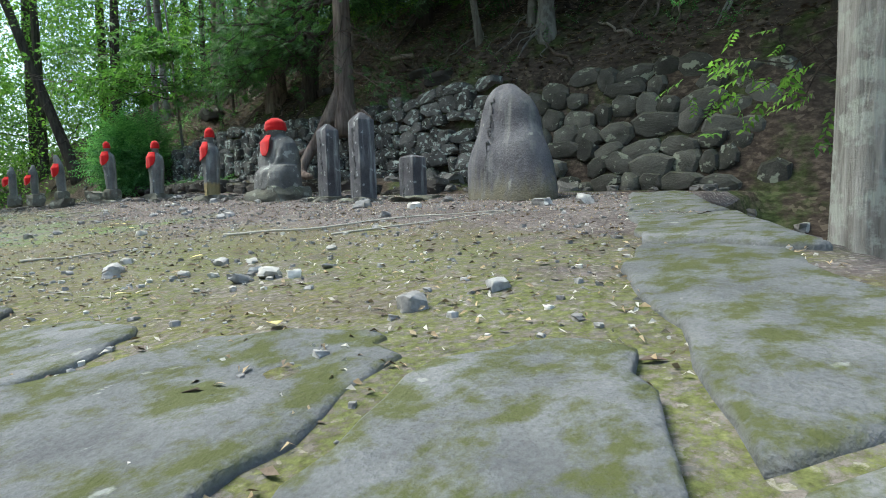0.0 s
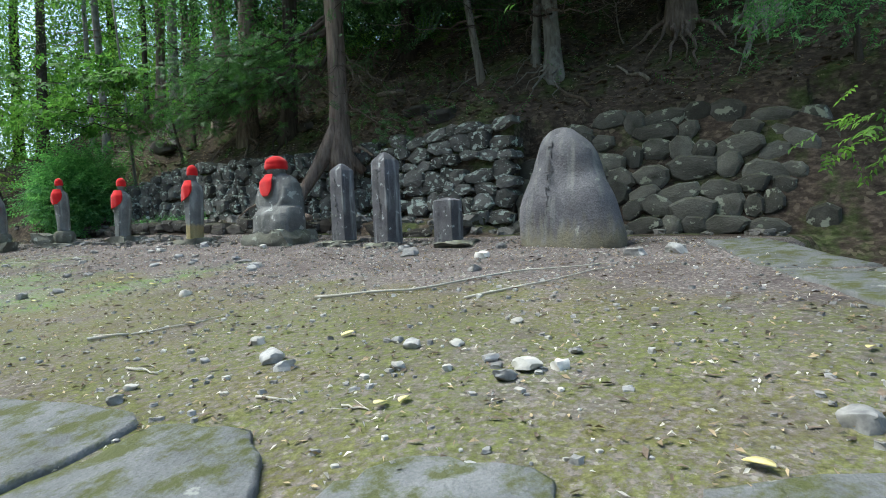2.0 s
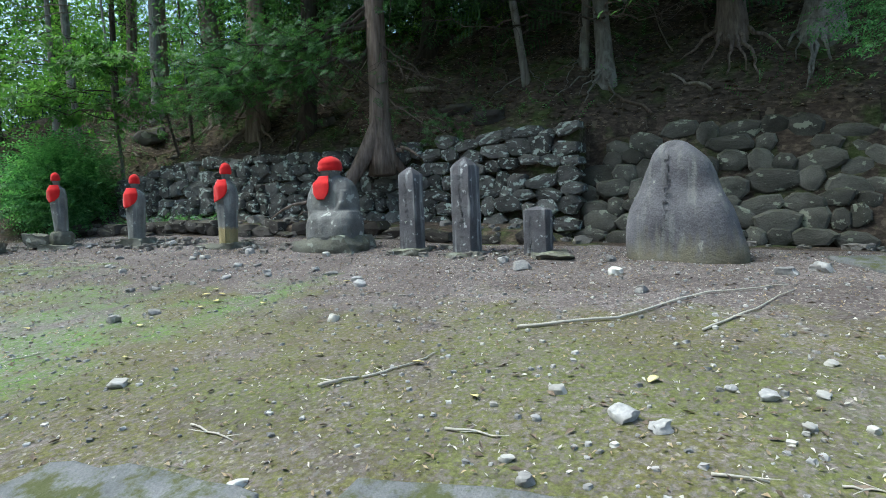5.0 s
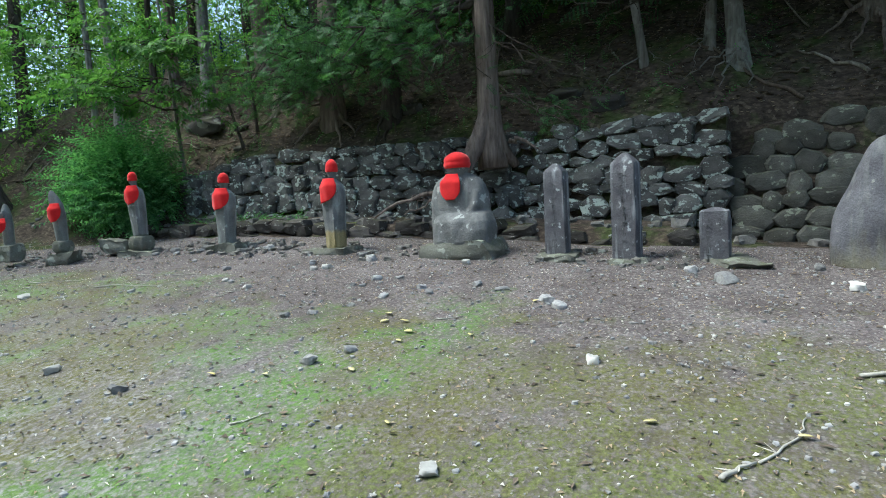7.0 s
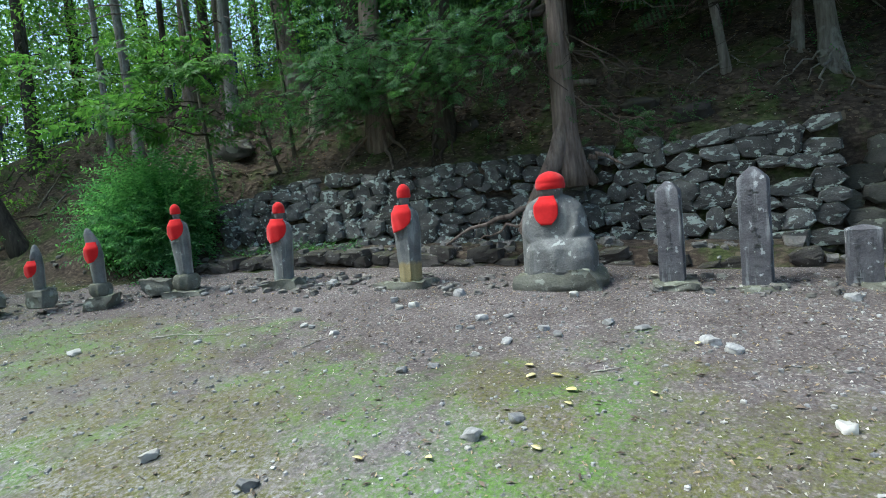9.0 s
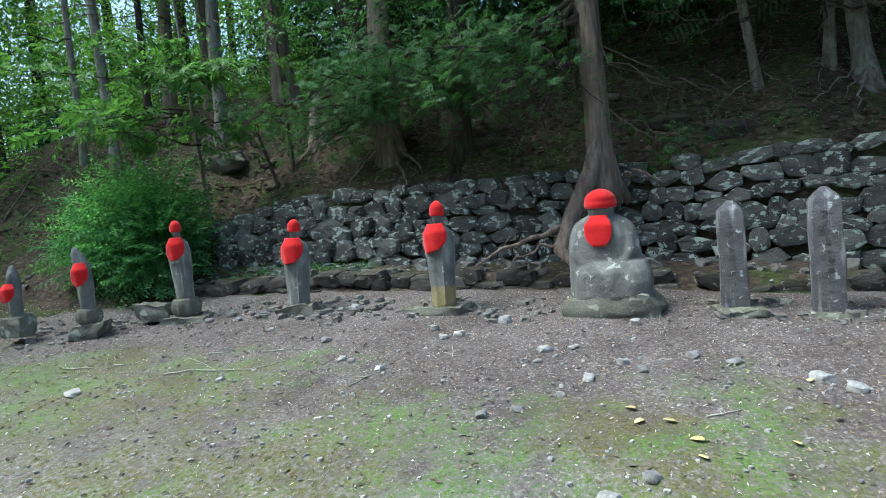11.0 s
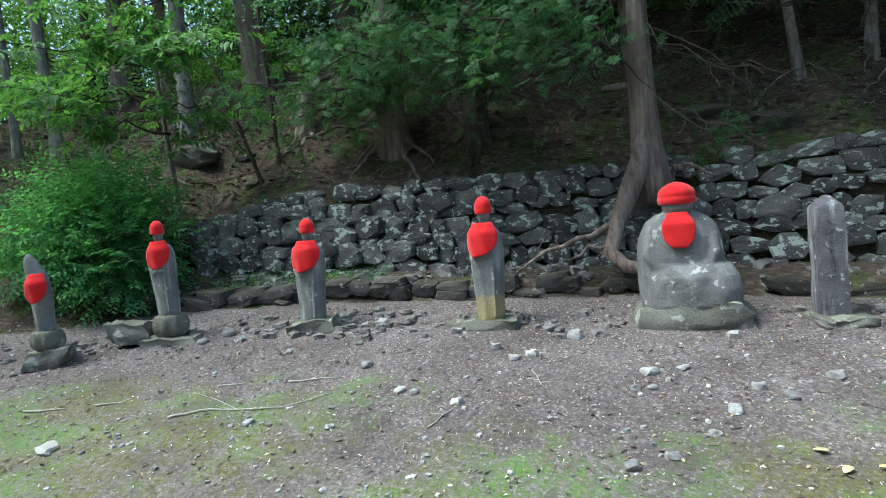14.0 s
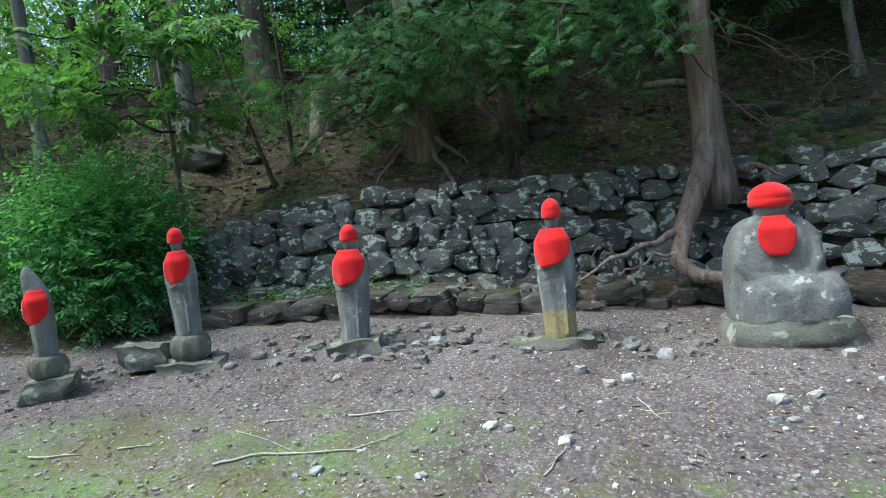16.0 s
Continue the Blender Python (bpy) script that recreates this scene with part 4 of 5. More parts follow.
def bough(parent, start, end, r, bark, rng, leaves=None, count=30, spread=0.45, sag=0.1, size=1.0, twigs=6, name="branch", dense=1.7):
    """A branch with side twigs; leaves, if given, is a list that gets the sprays' places."""
    pts = bent(start, end, 8, sag, 0.06, rng)
    bm = bmesh.new()
    tube(bm, pts, [r * (1 - 0.8 * k / 8) for k in range(9)], 6, 0.15, rng.uniform(0, 30))
    main = (Vector(end) - Vector(start)).normalized()
    tips = []
    for k in range(twigs):
        p = pts[rng.randint(2, 7)]
        d = (main * rng.uniform(0.2, 1.0) + Vector((rng.uniform(-1, 1), rng.uniform(-1, 1), rng.uniform(-0.7, 0.35)))).normalized()
        q = p + d * rng.uniform(0.25, 0.75)
        mid = bent(p, q, 4, rng.uniform(-0.08, 0.08), 0.03, rng)
        tube(bm, mid, [r * 0.32 * (1 - 0.75 * j / 4) for j in range(5)], 4)
        tips += mid[1:]
    ob = part(name, bm, bark, parent)
    if leaves is not None:
        pool = tips + pts[3:] * 2
        for _ in range(int(count * dense * (2.8 if size > 0.75 else 1.0))):
            p = rng.choice(pool) + Vector((rng.gauss(0, 1), rng.gauss(0, 1), rng.gauss(0, 0.6))) * spread * 0.45
            d = main * 0.7 + Vector((rng.uniform(-1, 1), rng.uniform(-1, 1), rng.uniform(-0.75, 0.15)))
            leaves.append((p, d, size * rng.uniform(0.5, 1.15) * (0.48 if size > 0.75 else 1.0)))
    return ob


def tree(base, r, tall, lean, bark, label, seed, roots=3, flare=1.6, group="trees on the wooded bank"):
    rng = random.Random(seed)
    x, y = base
    z = height(x, y)
    host = empty("tree", (0, 0, 0))
    tagged(host, label, "tree", group)
    _, pts = trunk((x, y, z), r, tall, lean, bark, host, rng, flare)
    for k in range(roots):
        a = math.pi + rng.uniform(-1.3, 1.3)
        reach = rng.uniform(0.3, 0.7) * (0.8 + 2.0 * r)
        e = (x + reach * math.cos(a), y + reach * math.sin(a))
        root((x + 0.5 * r * math.cos(a), y + 0.5 * r * math.sin(a), z + 0.16), (*e, height(*e) + 0.0), r * rng.uniform(0.13, 0.26), bark, host, rng)
    return host, pts, rng


def high_crown(host, pts, rng, low, wide, count, template, mat, size, seed):
    """Foliage above the view: layered drooping clumps round the upper trunk, with gaps."""
    places = []
    top = Vector(pts[-1])
    foot = Vector(pts[0])
    for _ in range(count):
        t = rng.uniform(0, 1)
        z = low + (top.z + 1.0 - low) * t
        c = foot.lerp(top, min(1.0, (z - foot.z) / (top.z - foot.z)))
        a = rng.uniform(0, 2 * math.pi)
        ring = wide * (1 - 0.7 * t) * math.sqrt(rng.uniform(0.05, 1))
        lump = 0.75 + 0.5 * noise.noise((math.cos(a) * 1.6 + seed, math.sin(a) * 1.6, z * 0.9))
        p = Vector((c.x + ring * lump * math.cos(a), c.y + ring * lump * math.sin(a), z - 0.25 * ring + rng.uniform(-0.2, 0.2)))
        places.append((p, (math.cos(a), math.sin(a), rng.uniform(-0.7, 0.1)), size * rng.uniform(0.7, 1.3)))
    return part("crown", leaf_mesh("crown", template, places, mat, seed), mat, host)


# the cypress that grows out of the wall behind the seated statue
host = tagged(empty("tree"), "tall reddish cypress rooted in the stone wall", "tree", "trees on the wooded bank")
rng = random.Random(31)
_, pts = trunk((1.11, 1.50, 1.20), 0.135, 8.0, (0.2, 0.25), BARK_RED, host, rng, 1.25)
bm = bmesh.new()
tube(bm, [(1.16, 1.52, 2.0), (1.08, 1.53, 1.6), (0.98, 1.58, 1.3), (0.86, 1.70, 1.02), (0.72, 1.82, 0.74), (0.62, 1.86, 0.55), (0.55, 1.74, 0.44), (0.46, 1.5, 0.40), (0.44, 1.34, 0.38)], [0.05, 0.09, 0.10, 0.088, 0.075, 0.066, 0.058, 0.05, 0.03], 10, 0.25, 3)
part("root", bm, BARK_RED, host, "thick root curling down over the wall")
bm = bmesh.new()
tube(bm, [(1.32, 1.30, 0.98), (1.16, 1.40, 1.16), (1.10, 1.46, 1.5), (1.14, 1.52, 2.1)], [0.05, 0.08, 0.085, 0.05], 10, 0.25, 5)
part("trunk_foot", bm, BARK_RED, host)
for a, b, r in (((0.76, 1.8, 0.78), (0.28, 2.62, 0.46), 0.035), ((0.66, 1.84, 0.62), (0.42, 2.3, 0.48), 0.022), ((0.95, 2.35, 0.7), (0.82, 2.42, 0.46), 0.014), ((0.95, 2.42, 0.72), (0.80, 2.55, 0.5), 0.01), ((1.14, 1.30, 1.25), (1.18, 0.95, 1.12), 0.03)):
    root(a, b, r, BARK_RED, host, rng, -0.04, 7, False)
leaves = []
for end, count in (((0.36, 2.2, 2.27), 26), ((0.5, 2.35, 2.7), 26), ((0.1, 2.7, 2.55), 24), ((0.45, 2.6, 2.55), 30), ((0.9, 0.5, 3.0), 18), ((0.7, 3.1, 2.75), 24)):
    bough(host, (1.15, 1.55, end[2] + 0.35), end, 0.035, BARK_DARK, rng, leaves, count, 0.35, 0.12, 1.0, 8)
for end in ((0.9, 2.5, 2.0), (0.7, 0.6, 1.95), (0.9, 0.1, 1.9), (1.3, -0.2, 1.75)):
    bough(host, (1.15, 1.53, end[2] + 0.7), end, 0.011, BARK_DARK, rng, None, 0, 0, 0.15, 1, 12)
for end, count in (((1.35, 0.75, 1.62), 12), ((1.55, 0.5, 1.5), 12)):
    bough(host, (1.1, 1.5, end[2] + 0.35), end, 0.012, BARK_RED, rng, leaves, count, 0.2, 0.06, 0.8, 3)
part("crown", leaf_mesh("crown", FROND, leaves, HINOKI, 3), HINOKI, host)
high_crown(host, pts, rng, 4.3, 2.6, 700, CLUMP, HINOKI, 1.1, 4)

# gnarled cypresses on the bank above the wall
for k, (x, y, r, lean, ends) in enumerate((
    (1.50, 4.17, 0.16, (0.5, 0.3), (((0.95, 4.69, 2.87), 34), ((0.65, 4.22, 2.39), 34), ((0.55, 3.83, 2.51), 34), ((0.95, 4.63, 2.29), 26), ((0.45, 3.45, 2.67), 34), ((0.2, 4.0, 2.6), 30), ((0.5, 5.2, 2.5), 28), ((-0.05, 3.7, 2.85), 24), ((0.9, 5.0, 2.2), 18))),
    (1.60, 3.25, 0.13, (0.4, -0.2), (((0.36, 3.02, 2.66), 34), ((0.93, 3.17, 2.5), 30), ((0.47, 2.56, 2.52), 34), ((1.3, 2.96, 2.3), 20), ((0.2, 3.34, 2.75), 28), ((0.13, 2.9, 2.4), 22))),
)):
    host, pts, rng = tree((x, y), r, 8.0, lean, BARK_DARK if k else BARK_RED, "gnarled cypress with exposed mossy roots on the bank", 50 + k, 4, 1.3)
    leaves = []
    for end, count in ends:
        bough(host, (x + 0.05, y, end[2] + 0.3), end, 0.03, BARK_DARK, rng, leaves, count, 0.38, 0.08, 1.05, 8)
    for _ in range(5):
        bough(host, (x, y, rng.uniform(2.4, 3.0)), (x - rng.uniform(0.5, 1.3), y + rng.uniform(-1.1, 0.9), rng.uniform(1.9, 2.5)), 0.016, BARK_DARK, rng, None, 0, 0, 0.1, 1, 9)
    part("crown", leaf_mesh("crown", FROND, leaves, HINOKI, 13 + k), HINOKI, host)
    high_crown(host, pts, rng, 3.5, 2.4, 700, CLUMP, HINOKI, 1.05, 14 + k)

# straight trunks along the bank and its crest
BANK_TRUNKS = (
    (1.98, 7.45, 0.11, (0.1, 0.05), "GREY", 4), (1.34, 9.12, 0.085, (-0.05, 0.2), "GREY", 1), (2.47, 9.7, 0.065, (0.1, 0.1), "DARK", 0),
    (2.6, 9.3, 0.12, (0.15, 0.0), "RED", 2), (2.95, 8.65, 0.10, (0.05, 0.1), "RED", 2), (1.38, 10.0, 0.06, (0.0, 0.1), "GREY", 0),
    (2.9, 6.84, 0.19, (-0.3, 0.1), "RED", 3), (2.4, -0.96, 0.10, (0.3, 0.25), "GREY", 4), (2.3, 0.0, 0.05, (-0.25, 0.45), "GREY", 2),
    (2.5, -0.63, 0.06, (0.15, -0.2), "GREY", 2),
)
CREST_TRUNKS = (
    (3.13, 2.05, 0.115, (0.2, 0.0), "DARK", 2), (3.5, 0.26, 0.17, (0.2, 0.2), "DARK", 4), (3.07, -2.27, 0.15, (0.2, 0.1), "RED", 6),
    (3.02, -3.15, 0.17, (0.3, -0.2), "GREY", 6), (2.75, 4.9, 0.21, (-0.9, 0.9), "DARK", 4), (4.2, 10.6, 0.13, (0.2, 0.2), "DARK", 1),
    (4.6, 5.6, 0.18, (0.3, 0.2), "DARK", 2), (5.0, 3.3, 0.17, (0.2, -0.2), "DARK", 2),
    (-0.35, 9.75, 0.12, (-0.9, 1.0), "DARK", 2), (0.9, 11.6, 0.13, (0.3, 0.6), "DARK", 1), (-0.6, 12.5, 0.12, (0.1, 0.4), "DARK", 1),
)
BARKS = {"GREY": (BARK_GREY, "straight grey-barked tree on the littered bank"), "DARK": (BARK_DARK, "dark-barked tree in the shade of the bank"), "RED": (BARK_RED, "brown fibrous-barked cypress on the bank"), "PALE": (BARK_PALE, "pale lichened tree with spreading roots on the bank")}
for k, (x, y, r, lean, kind, roots) in enumerate(BANK_TRUNKS + CREST_TRUNKS):
    bark, label = BARKS[kind]
    host, pts, rng = tree((x, y), r, 8.5, (lean[0] * 2.4, lean[1] * 2.4), bark, label, 70 + k, roots, 1.3 if r < 0.1 else 1.45)
    z = height(x, y)
    for _ in range(12 if y < 5 else 5):
        zz = z + rng.uniform(0.6, 2.6)
        bough(host, (x, y, zz), (x + rng.uniform(-1.3, 0.4), y + rng.uniform(-1.1, 1.1), zz + rng.uniform(-0.4, 0.3)), 0.012, BARK_DARK if rng.random() < 0.5 else BARK_RED, rng, None, 0, 0, 0.1, 1, 7)
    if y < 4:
        # visible lower crown; its darker leaf colour carries the shade
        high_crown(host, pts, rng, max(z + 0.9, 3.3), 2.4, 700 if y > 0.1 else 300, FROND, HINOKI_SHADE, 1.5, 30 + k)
        # unseen upper crown of coarse sprays, added to keep light off the bank
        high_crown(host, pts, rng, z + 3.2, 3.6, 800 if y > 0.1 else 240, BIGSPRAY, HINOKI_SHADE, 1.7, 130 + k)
    else:
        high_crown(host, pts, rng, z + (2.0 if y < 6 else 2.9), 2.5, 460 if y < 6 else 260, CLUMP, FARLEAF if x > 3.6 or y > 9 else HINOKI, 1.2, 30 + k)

# broad-leaved young tree whose branches hang before the bank
host, pts, rng = tree((0.75, 6.55), 0.03, 3.4, (-0.2, 0.1), BARK_GREY, "slender broad-leaved tree with drooping bright leaves", 120, 1, 1.3)
leaves = []
for end, count in (((-0.09, 6.68, 3.07), 20), ((0.13, 6.24, 3.17), 20), ((0.57, 6.13, 3.01), 20), ((-0.36, 6.85, 2.47), 18), ((0.34, 6.91, 2.33), 14), ((0.67, 6.44, 2.38), 14), ((1.04, 5.87, 2.42), 12), ((-0.48, 7.44, 2.39), 16), ((-0.68, 7.88, 2.58), 16), ((-1.07, 6.51, 2.40), 16), ((-0.35, 5.8, 2.9), 16), ((0.11, 5.3, 2.9), 14), ((-0.9, 6.49, 2.15), 10), ((-0.6, 6.2, 3.2), 16), ((-1.2, 7.2, 2.9), 16)):
    bough(host, (0.70, 6.55, end[2] + 0.05), end, 0.013, BARK_DARK, rng, leaves, count, 0.30, -0.05, 0.72, 5, "branch", 1.6)
part("crown", leaf_mesh("crown", LANCETWIG, leaves, BROAD, 21), BROAD, host)

# saplings beside the wall
for k, (x, y, tall, lean) in enumerate(((1.40, 5.62, 3.0, (-0.15, 0.05)), (1.25, 5.72, 1.5, (-0.1, 0.55)))):
    host, pts, rng = tree((x, y), 0.026, tall, lean, BARK_DARK, "thin leaning sapling at the top of the wall", 140 + k, 0, 1.4, "saplings above the wall")
    leaves = []
    for _ in range(4):
        p = pts[rng.randint(7, 11)]
        bough(host, p, (p[0] + rng.uniform(-0.6, 0.1), p[1] + rng.uniform(-0.5, 0.5), p[2] + rng.uniform(-0.2, 0.3)), 0.007, BARK_DARK, rng, leaves, 7, 0.22, 0.03, 0.7, 2)
    part("crown", leaf_mesh("crown", TWIGLEAF, leaves, BROAD, 60 + k), BROAD, host)

# broken stump
host = tagged(empty("tree_stump"), "broken splintered grey tree stump on the bank", "stump")
bm = bmesh.new()
sx, sy = 1.74, 5.44
sz = height(sx, sy)
rings = [[(sx + q[0] - 0.02 * f, sy + q[1] - 0.05 * f, sz - 0.15 + 0.62 * f + (0.16 * noise.noise((q[0] * 26, q[1] * 26, 2)) if f > 0.9 else 0)) for q in oval(0, 0.11 * (1.35 - 0.5 * f), 0.11 * (1.35 - 0.5 * f), 0, 0, 22, 2, 0.09, 6)] for f in (0, 0.2, 0.45, 0.75, 1.0)]
loft(bm, rings)
part("stump_wood", bm, DEADWOOD, host)
rng = random.Random(5)
for a in (2.4, 3.3, 4.2):
    root((sx + 0.05 * math.cos(a), sy + 0.05 * math.sin(a), sz + 0.12), (sx + 0.35 * math.cos(a), sy + 0.35 * math.sin(a), 0), 0.04, DEADWOOD, host, rng)

# lichened trunk close to the path, past the south edge, with a low leafy branch
host = tagged(empty("tree"), "thick pale lichen-covered trunk beside the terrace edge", "tree")
rng = random.Random(77)
gz = height(-0.47, -4.78)
_, pts = trunk((-0.47, -4.78, gz), 0.18, 7.5, (0.1, -0.1), BARK_PALE, host, rng, 1.9, 20)
for e in ((-0.5, -4.3), (0.4, -4.6), (-0.87, -5.38)):
    root((-0.47, -4.78, gz + 0.25), (*e, height(*e)), 0.09, BARK_PALE, host, rng)
leaves = []
for end, count in (((-0.36, -4.06, 0.52), 11), ((0.0, -4.0, 0.5), 6), ((0.15, -4.25, 0.42), 4)):
    bough(host, (-0.02, -4.78, 0.72), end, 0.008, BARK_DARK, rng, leaves, count, 0.2, 0.0, 0.52, 3)
part("crown", leaf_mesh("crown", TWIGLEAF, leaves, FARLEAF, 71), FARLEAF, host)
# crown out of view, made wide to shade the terrace's south end
high_crown(host, pts, rng, 3.2, 3.4, 620, CLUMP, BROAD, 1.4, 72)

# leafy twigs by the upper wall
host = tagged(empty("tree"), "young broad-leaved tree beside the upper wall", "tree")
rng = random.Random(78)
trunk((2.3, -4.0, height(2.3, -4.0)), 0.03, 3.2, (-0.5, 0.2), BARK_DARK, host, rng, 1.3, 8)
leaves = []
for end, count in (((1.35, -3.45, 1.85), 24), ((1.5, -3.7, 2.1), 24), ((1.0, -3.7, 1.7), 18), ((1.9, -3.3, 2.3), 20), ((1.2, -4.1, 2.2), 20)):
    bough(host, (2.1, -3.95, end[2] + 0.2), end, 0.01, BARK_DARK, rng, leaves, count, 0.3, 0.05, 0.8, 4)
part("crown", leaf_mesh("crown", TWIGLEAF, leaves, BUSHLEAF, 73), BUSHLEAF, host)


# ---- undergrowth ----
def bush(x0, y0, size, count, seed, label):
    rng = random.Random(seed)
    host = tagged(empty("bush"), label, "bush")
    places = []
    for k in range(9):
        a, q = rng.uniform(0, 6.28), rng.uniform(0.2, 0.9)
        e = Vector((x0 + size[0] * q * math.cos(a), y0 + size[1] * q * math.sin(a), 0))
        e.z = height(e.x, e.y) + size[2] * rng.uniform(0.4, 1.0)
        bough(host, (x0 + 0.1 * math.cos(a), y0 + 0.1 * math.sin(a), height(x0, y0)), e, 0.014, BARK_DARK, rng, None, 0, 0, -0.08, 1, 4, "stem")
    lumps = [(Vector((x0 + size[0] * rng.uniform(-0.8, 0.5), y0 + size[1] * rng.uniform(-0.85, 0.85), 0)), rng.uniform(0.22, 0.42)) for _ in range(16)]
    for _ in range(count):
        c, r = rng.choice(lumps)
        h = height(x0 - 0.2, c.y) + size[2] * (0.35 + 0.65 * (1 - ((c.y - y0) / size[1]) ** 2)) * rng.uniform(0.35, 1.0)
        d = Vector((rng.gauss(0, 1), rng.gauss(0, 1), rng.gauss(0, 1))).normalized()
        p = Vector((c.x, c.y, h)) + d * r * rng.uniform(0.6, 1.0)
        if p.z < height(p.x, p.y) + 0.02:
            continue
        places.append((p, d * 0.7 + Vector((-0.4, -0.1, -0.1)), rng.uniform(0.8, 1.3)))
    part("foliage", leaf_mesh("foliage", SMALLTWIG, places, BUSHLEAF, seed), BUSHLEAF, host)


bush(0.02, 6.92, (0.46, 0.62, 1.0), 3000, 41, "dense green shrub with small leaves below the bank")

rng = random.Random(12)
places = []
for _ in range(900):
    y = rng.uniform(-5, 11)
    x = wall_x(y) + abs(rng.gauss(0, 1.1)) + 0.35
    if noise.noise((x * 0.9, y * 0.9, 4)) < 0.05:
        continue
    places.append((Vector((x, y, height(x, y) + 0.03)), (rng.uniform(-1, 0.3), rng.uniform(-1, 1), rng.uniform(0.2, 0.9)), rng.uniform(0.35, 0.8)))
for _ in range(700):
    y = rng.uniform(5.2, 10)
    x = wall_x(y) + rng.uniform(0.2, 2.4)
    if noise.noise((x * 1.1, y * 1.1, 9)) > -0.05:
        places.append((Vector((x, y, height(x, y) + 0.02)), (rng.uniform(-1, 0.3), rng.uniform(-1, 1), rng.uniform(0.2, 0.9)), rng.uniform(0.3, 0.7)))
for _ in range(130):
    y = rng.uniform(4.0, 5.6)
    x = row_x(y) + rng.uniform(0.85, 1.25)
    places.append((Vector((x, y, height(x, y) + 0.01)), (rng.uniform(-1, 1), rng.uniform(-1, 1), rng.uniform(0.1, 0.6)), rng.uniform(0.3, 0.55)))
tagged(new("weeds", leaf_mesh("weeds", SMALLTWIG, places, BUSHLEAF, 43)), "scattered low green weeds on the bank", "weeds", kind="stuff")

places = []
for _ in range(1500):
    y = rng.uniform(-6, 12)
    x = rng.uniform(2.6, 6.5)
    if height(x, y) < 3.1:
        continue
    places.append((Vector((x, y, height(x, y) + 0.03)), (rng.uniform(-1, 1), rng.uniform(-1, 1), rng.uniform(0.4, 1.2)), rng.uniform(0.5, 1.1)))
tagged(new("crest_undergrowth", leaf_mesh("crest_undergrowth", TWIGLEAF, places, FARLEAF, 44)), "bright green undergrowth along the crest of the bank", "undergrowth", kind="stuff")


# ---- distance: woodland behind the crest ----
rng = random.Random(90)
for k in range(17):
    a = -0.5 + 2.5 * k / 16 + rng.uniform(-0.04, 0.04)
    d = rng.uniform(11, 19)
    x, y = d * math.cos(a) - 1, d * math.sin(a) + 2
    host = tagged(empty("far_tree"), "leafy tree in the distant woodland beyond the crest", "tree", "woodland beyond the crest")
    z = height(x, y)
    _, pts = trunk((x, y, z), rng.uniform(0.10, 0.2), rng.uniform(8, 11), (rng.uniform(-0.5, 0.5), rng.uniform(-0.5, 0.5)), BARK_DARK, host, rng, 1.5, 8)
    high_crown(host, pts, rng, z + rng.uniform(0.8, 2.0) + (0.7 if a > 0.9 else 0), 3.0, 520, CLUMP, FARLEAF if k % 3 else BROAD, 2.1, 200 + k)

def thicket(name, count, span, far, lift, size, mat, seed, label, gap):
    """A mass of small-leaved twigs over the ground beyond the crest, with open gaps."""
    rng = random.Random(seed)
    places = []
    while len(places) < count:
        a, d = rng.uniform(*span), rng.uniform(*far)
        x, y = d * math.cos(a) - 2, d * math.sin(a) + 1
        if (y < 10.5 and x < 3.5) or noise.noise((x * 0.45, y * 0.45, seed)) < gap:
            count -= 1
            continue
        z = height(x, y) + rng.uniform(0, 1) * lift * (1 + 0.7 * noise.noise((x * 0.35, y * 0.35, 3)))
        places.append((Vector((x, y, z)), (rng.uniform(-1, 1), rng.uniform(-1, 1), rng.uniform(-0.6, 0.5)), size * rng.uniform(0.7, 1.3)))
    return tagged(new(name, leaf_mesh(name, CLUMP, places, mat, seed)), label, "undergrowth", kind="stuff")


thicket("far_undergrowth", 5200, (0.75, 2.3), (9.5, 17), 2.4, 1.5, FARLEAF, 45, "bright green thicket at the edge of the woodland", -0.1)
thicket("far_woodland", 6500, (0.72, 2.3), (16, 24), 4.6, 2.3, BROAD, 46, "dense green woodland far beyond the crest", -0.08)
# leaf colour darkened here to stand for deep shade
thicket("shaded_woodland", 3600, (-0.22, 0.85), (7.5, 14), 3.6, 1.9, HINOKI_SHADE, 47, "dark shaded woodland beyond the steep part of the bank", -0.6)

# unseen trees added to close the place behind the walk and block low sky
rng = random.Random(91)
for k in range(13):
    y = -13 + 2.3 * k + rng.uniform(-0.6, 0.6)
    x = -15.5 - rng.uniform(0, 3.0)
    host = tagged(empty("far_tree"), "unseen leafy tree added behind the terrace to block low sky light", "tree", "woodland behind the terrace")
    z = height(x, y)
    _, pts = trunk((x, y, z), rng.uniform(0.12, 0.2), rng.uniform(12, 15), (rng.uniform(-0.5, 0.5), rng.uniform(-0.5, 0.5)), BARK_DARK, host, rng, 1.5, 8)
    high_crown(host, pts, rng, z + 1.0, 3.0, 700, BIGSPRAY, BROAD, 1.9, 240 + k)

# dark blue netting strung between posts beyond the bank
host = tagged(empty("net_fence"), "dark blue netting fence on posts beyond the bank", "fence")
line = [(4.6, 8.2), (4.3, 9.8), (3.9, 11.4), (3.0, 13.2), (1.8, 14.8)]
bm = bmesh.new()
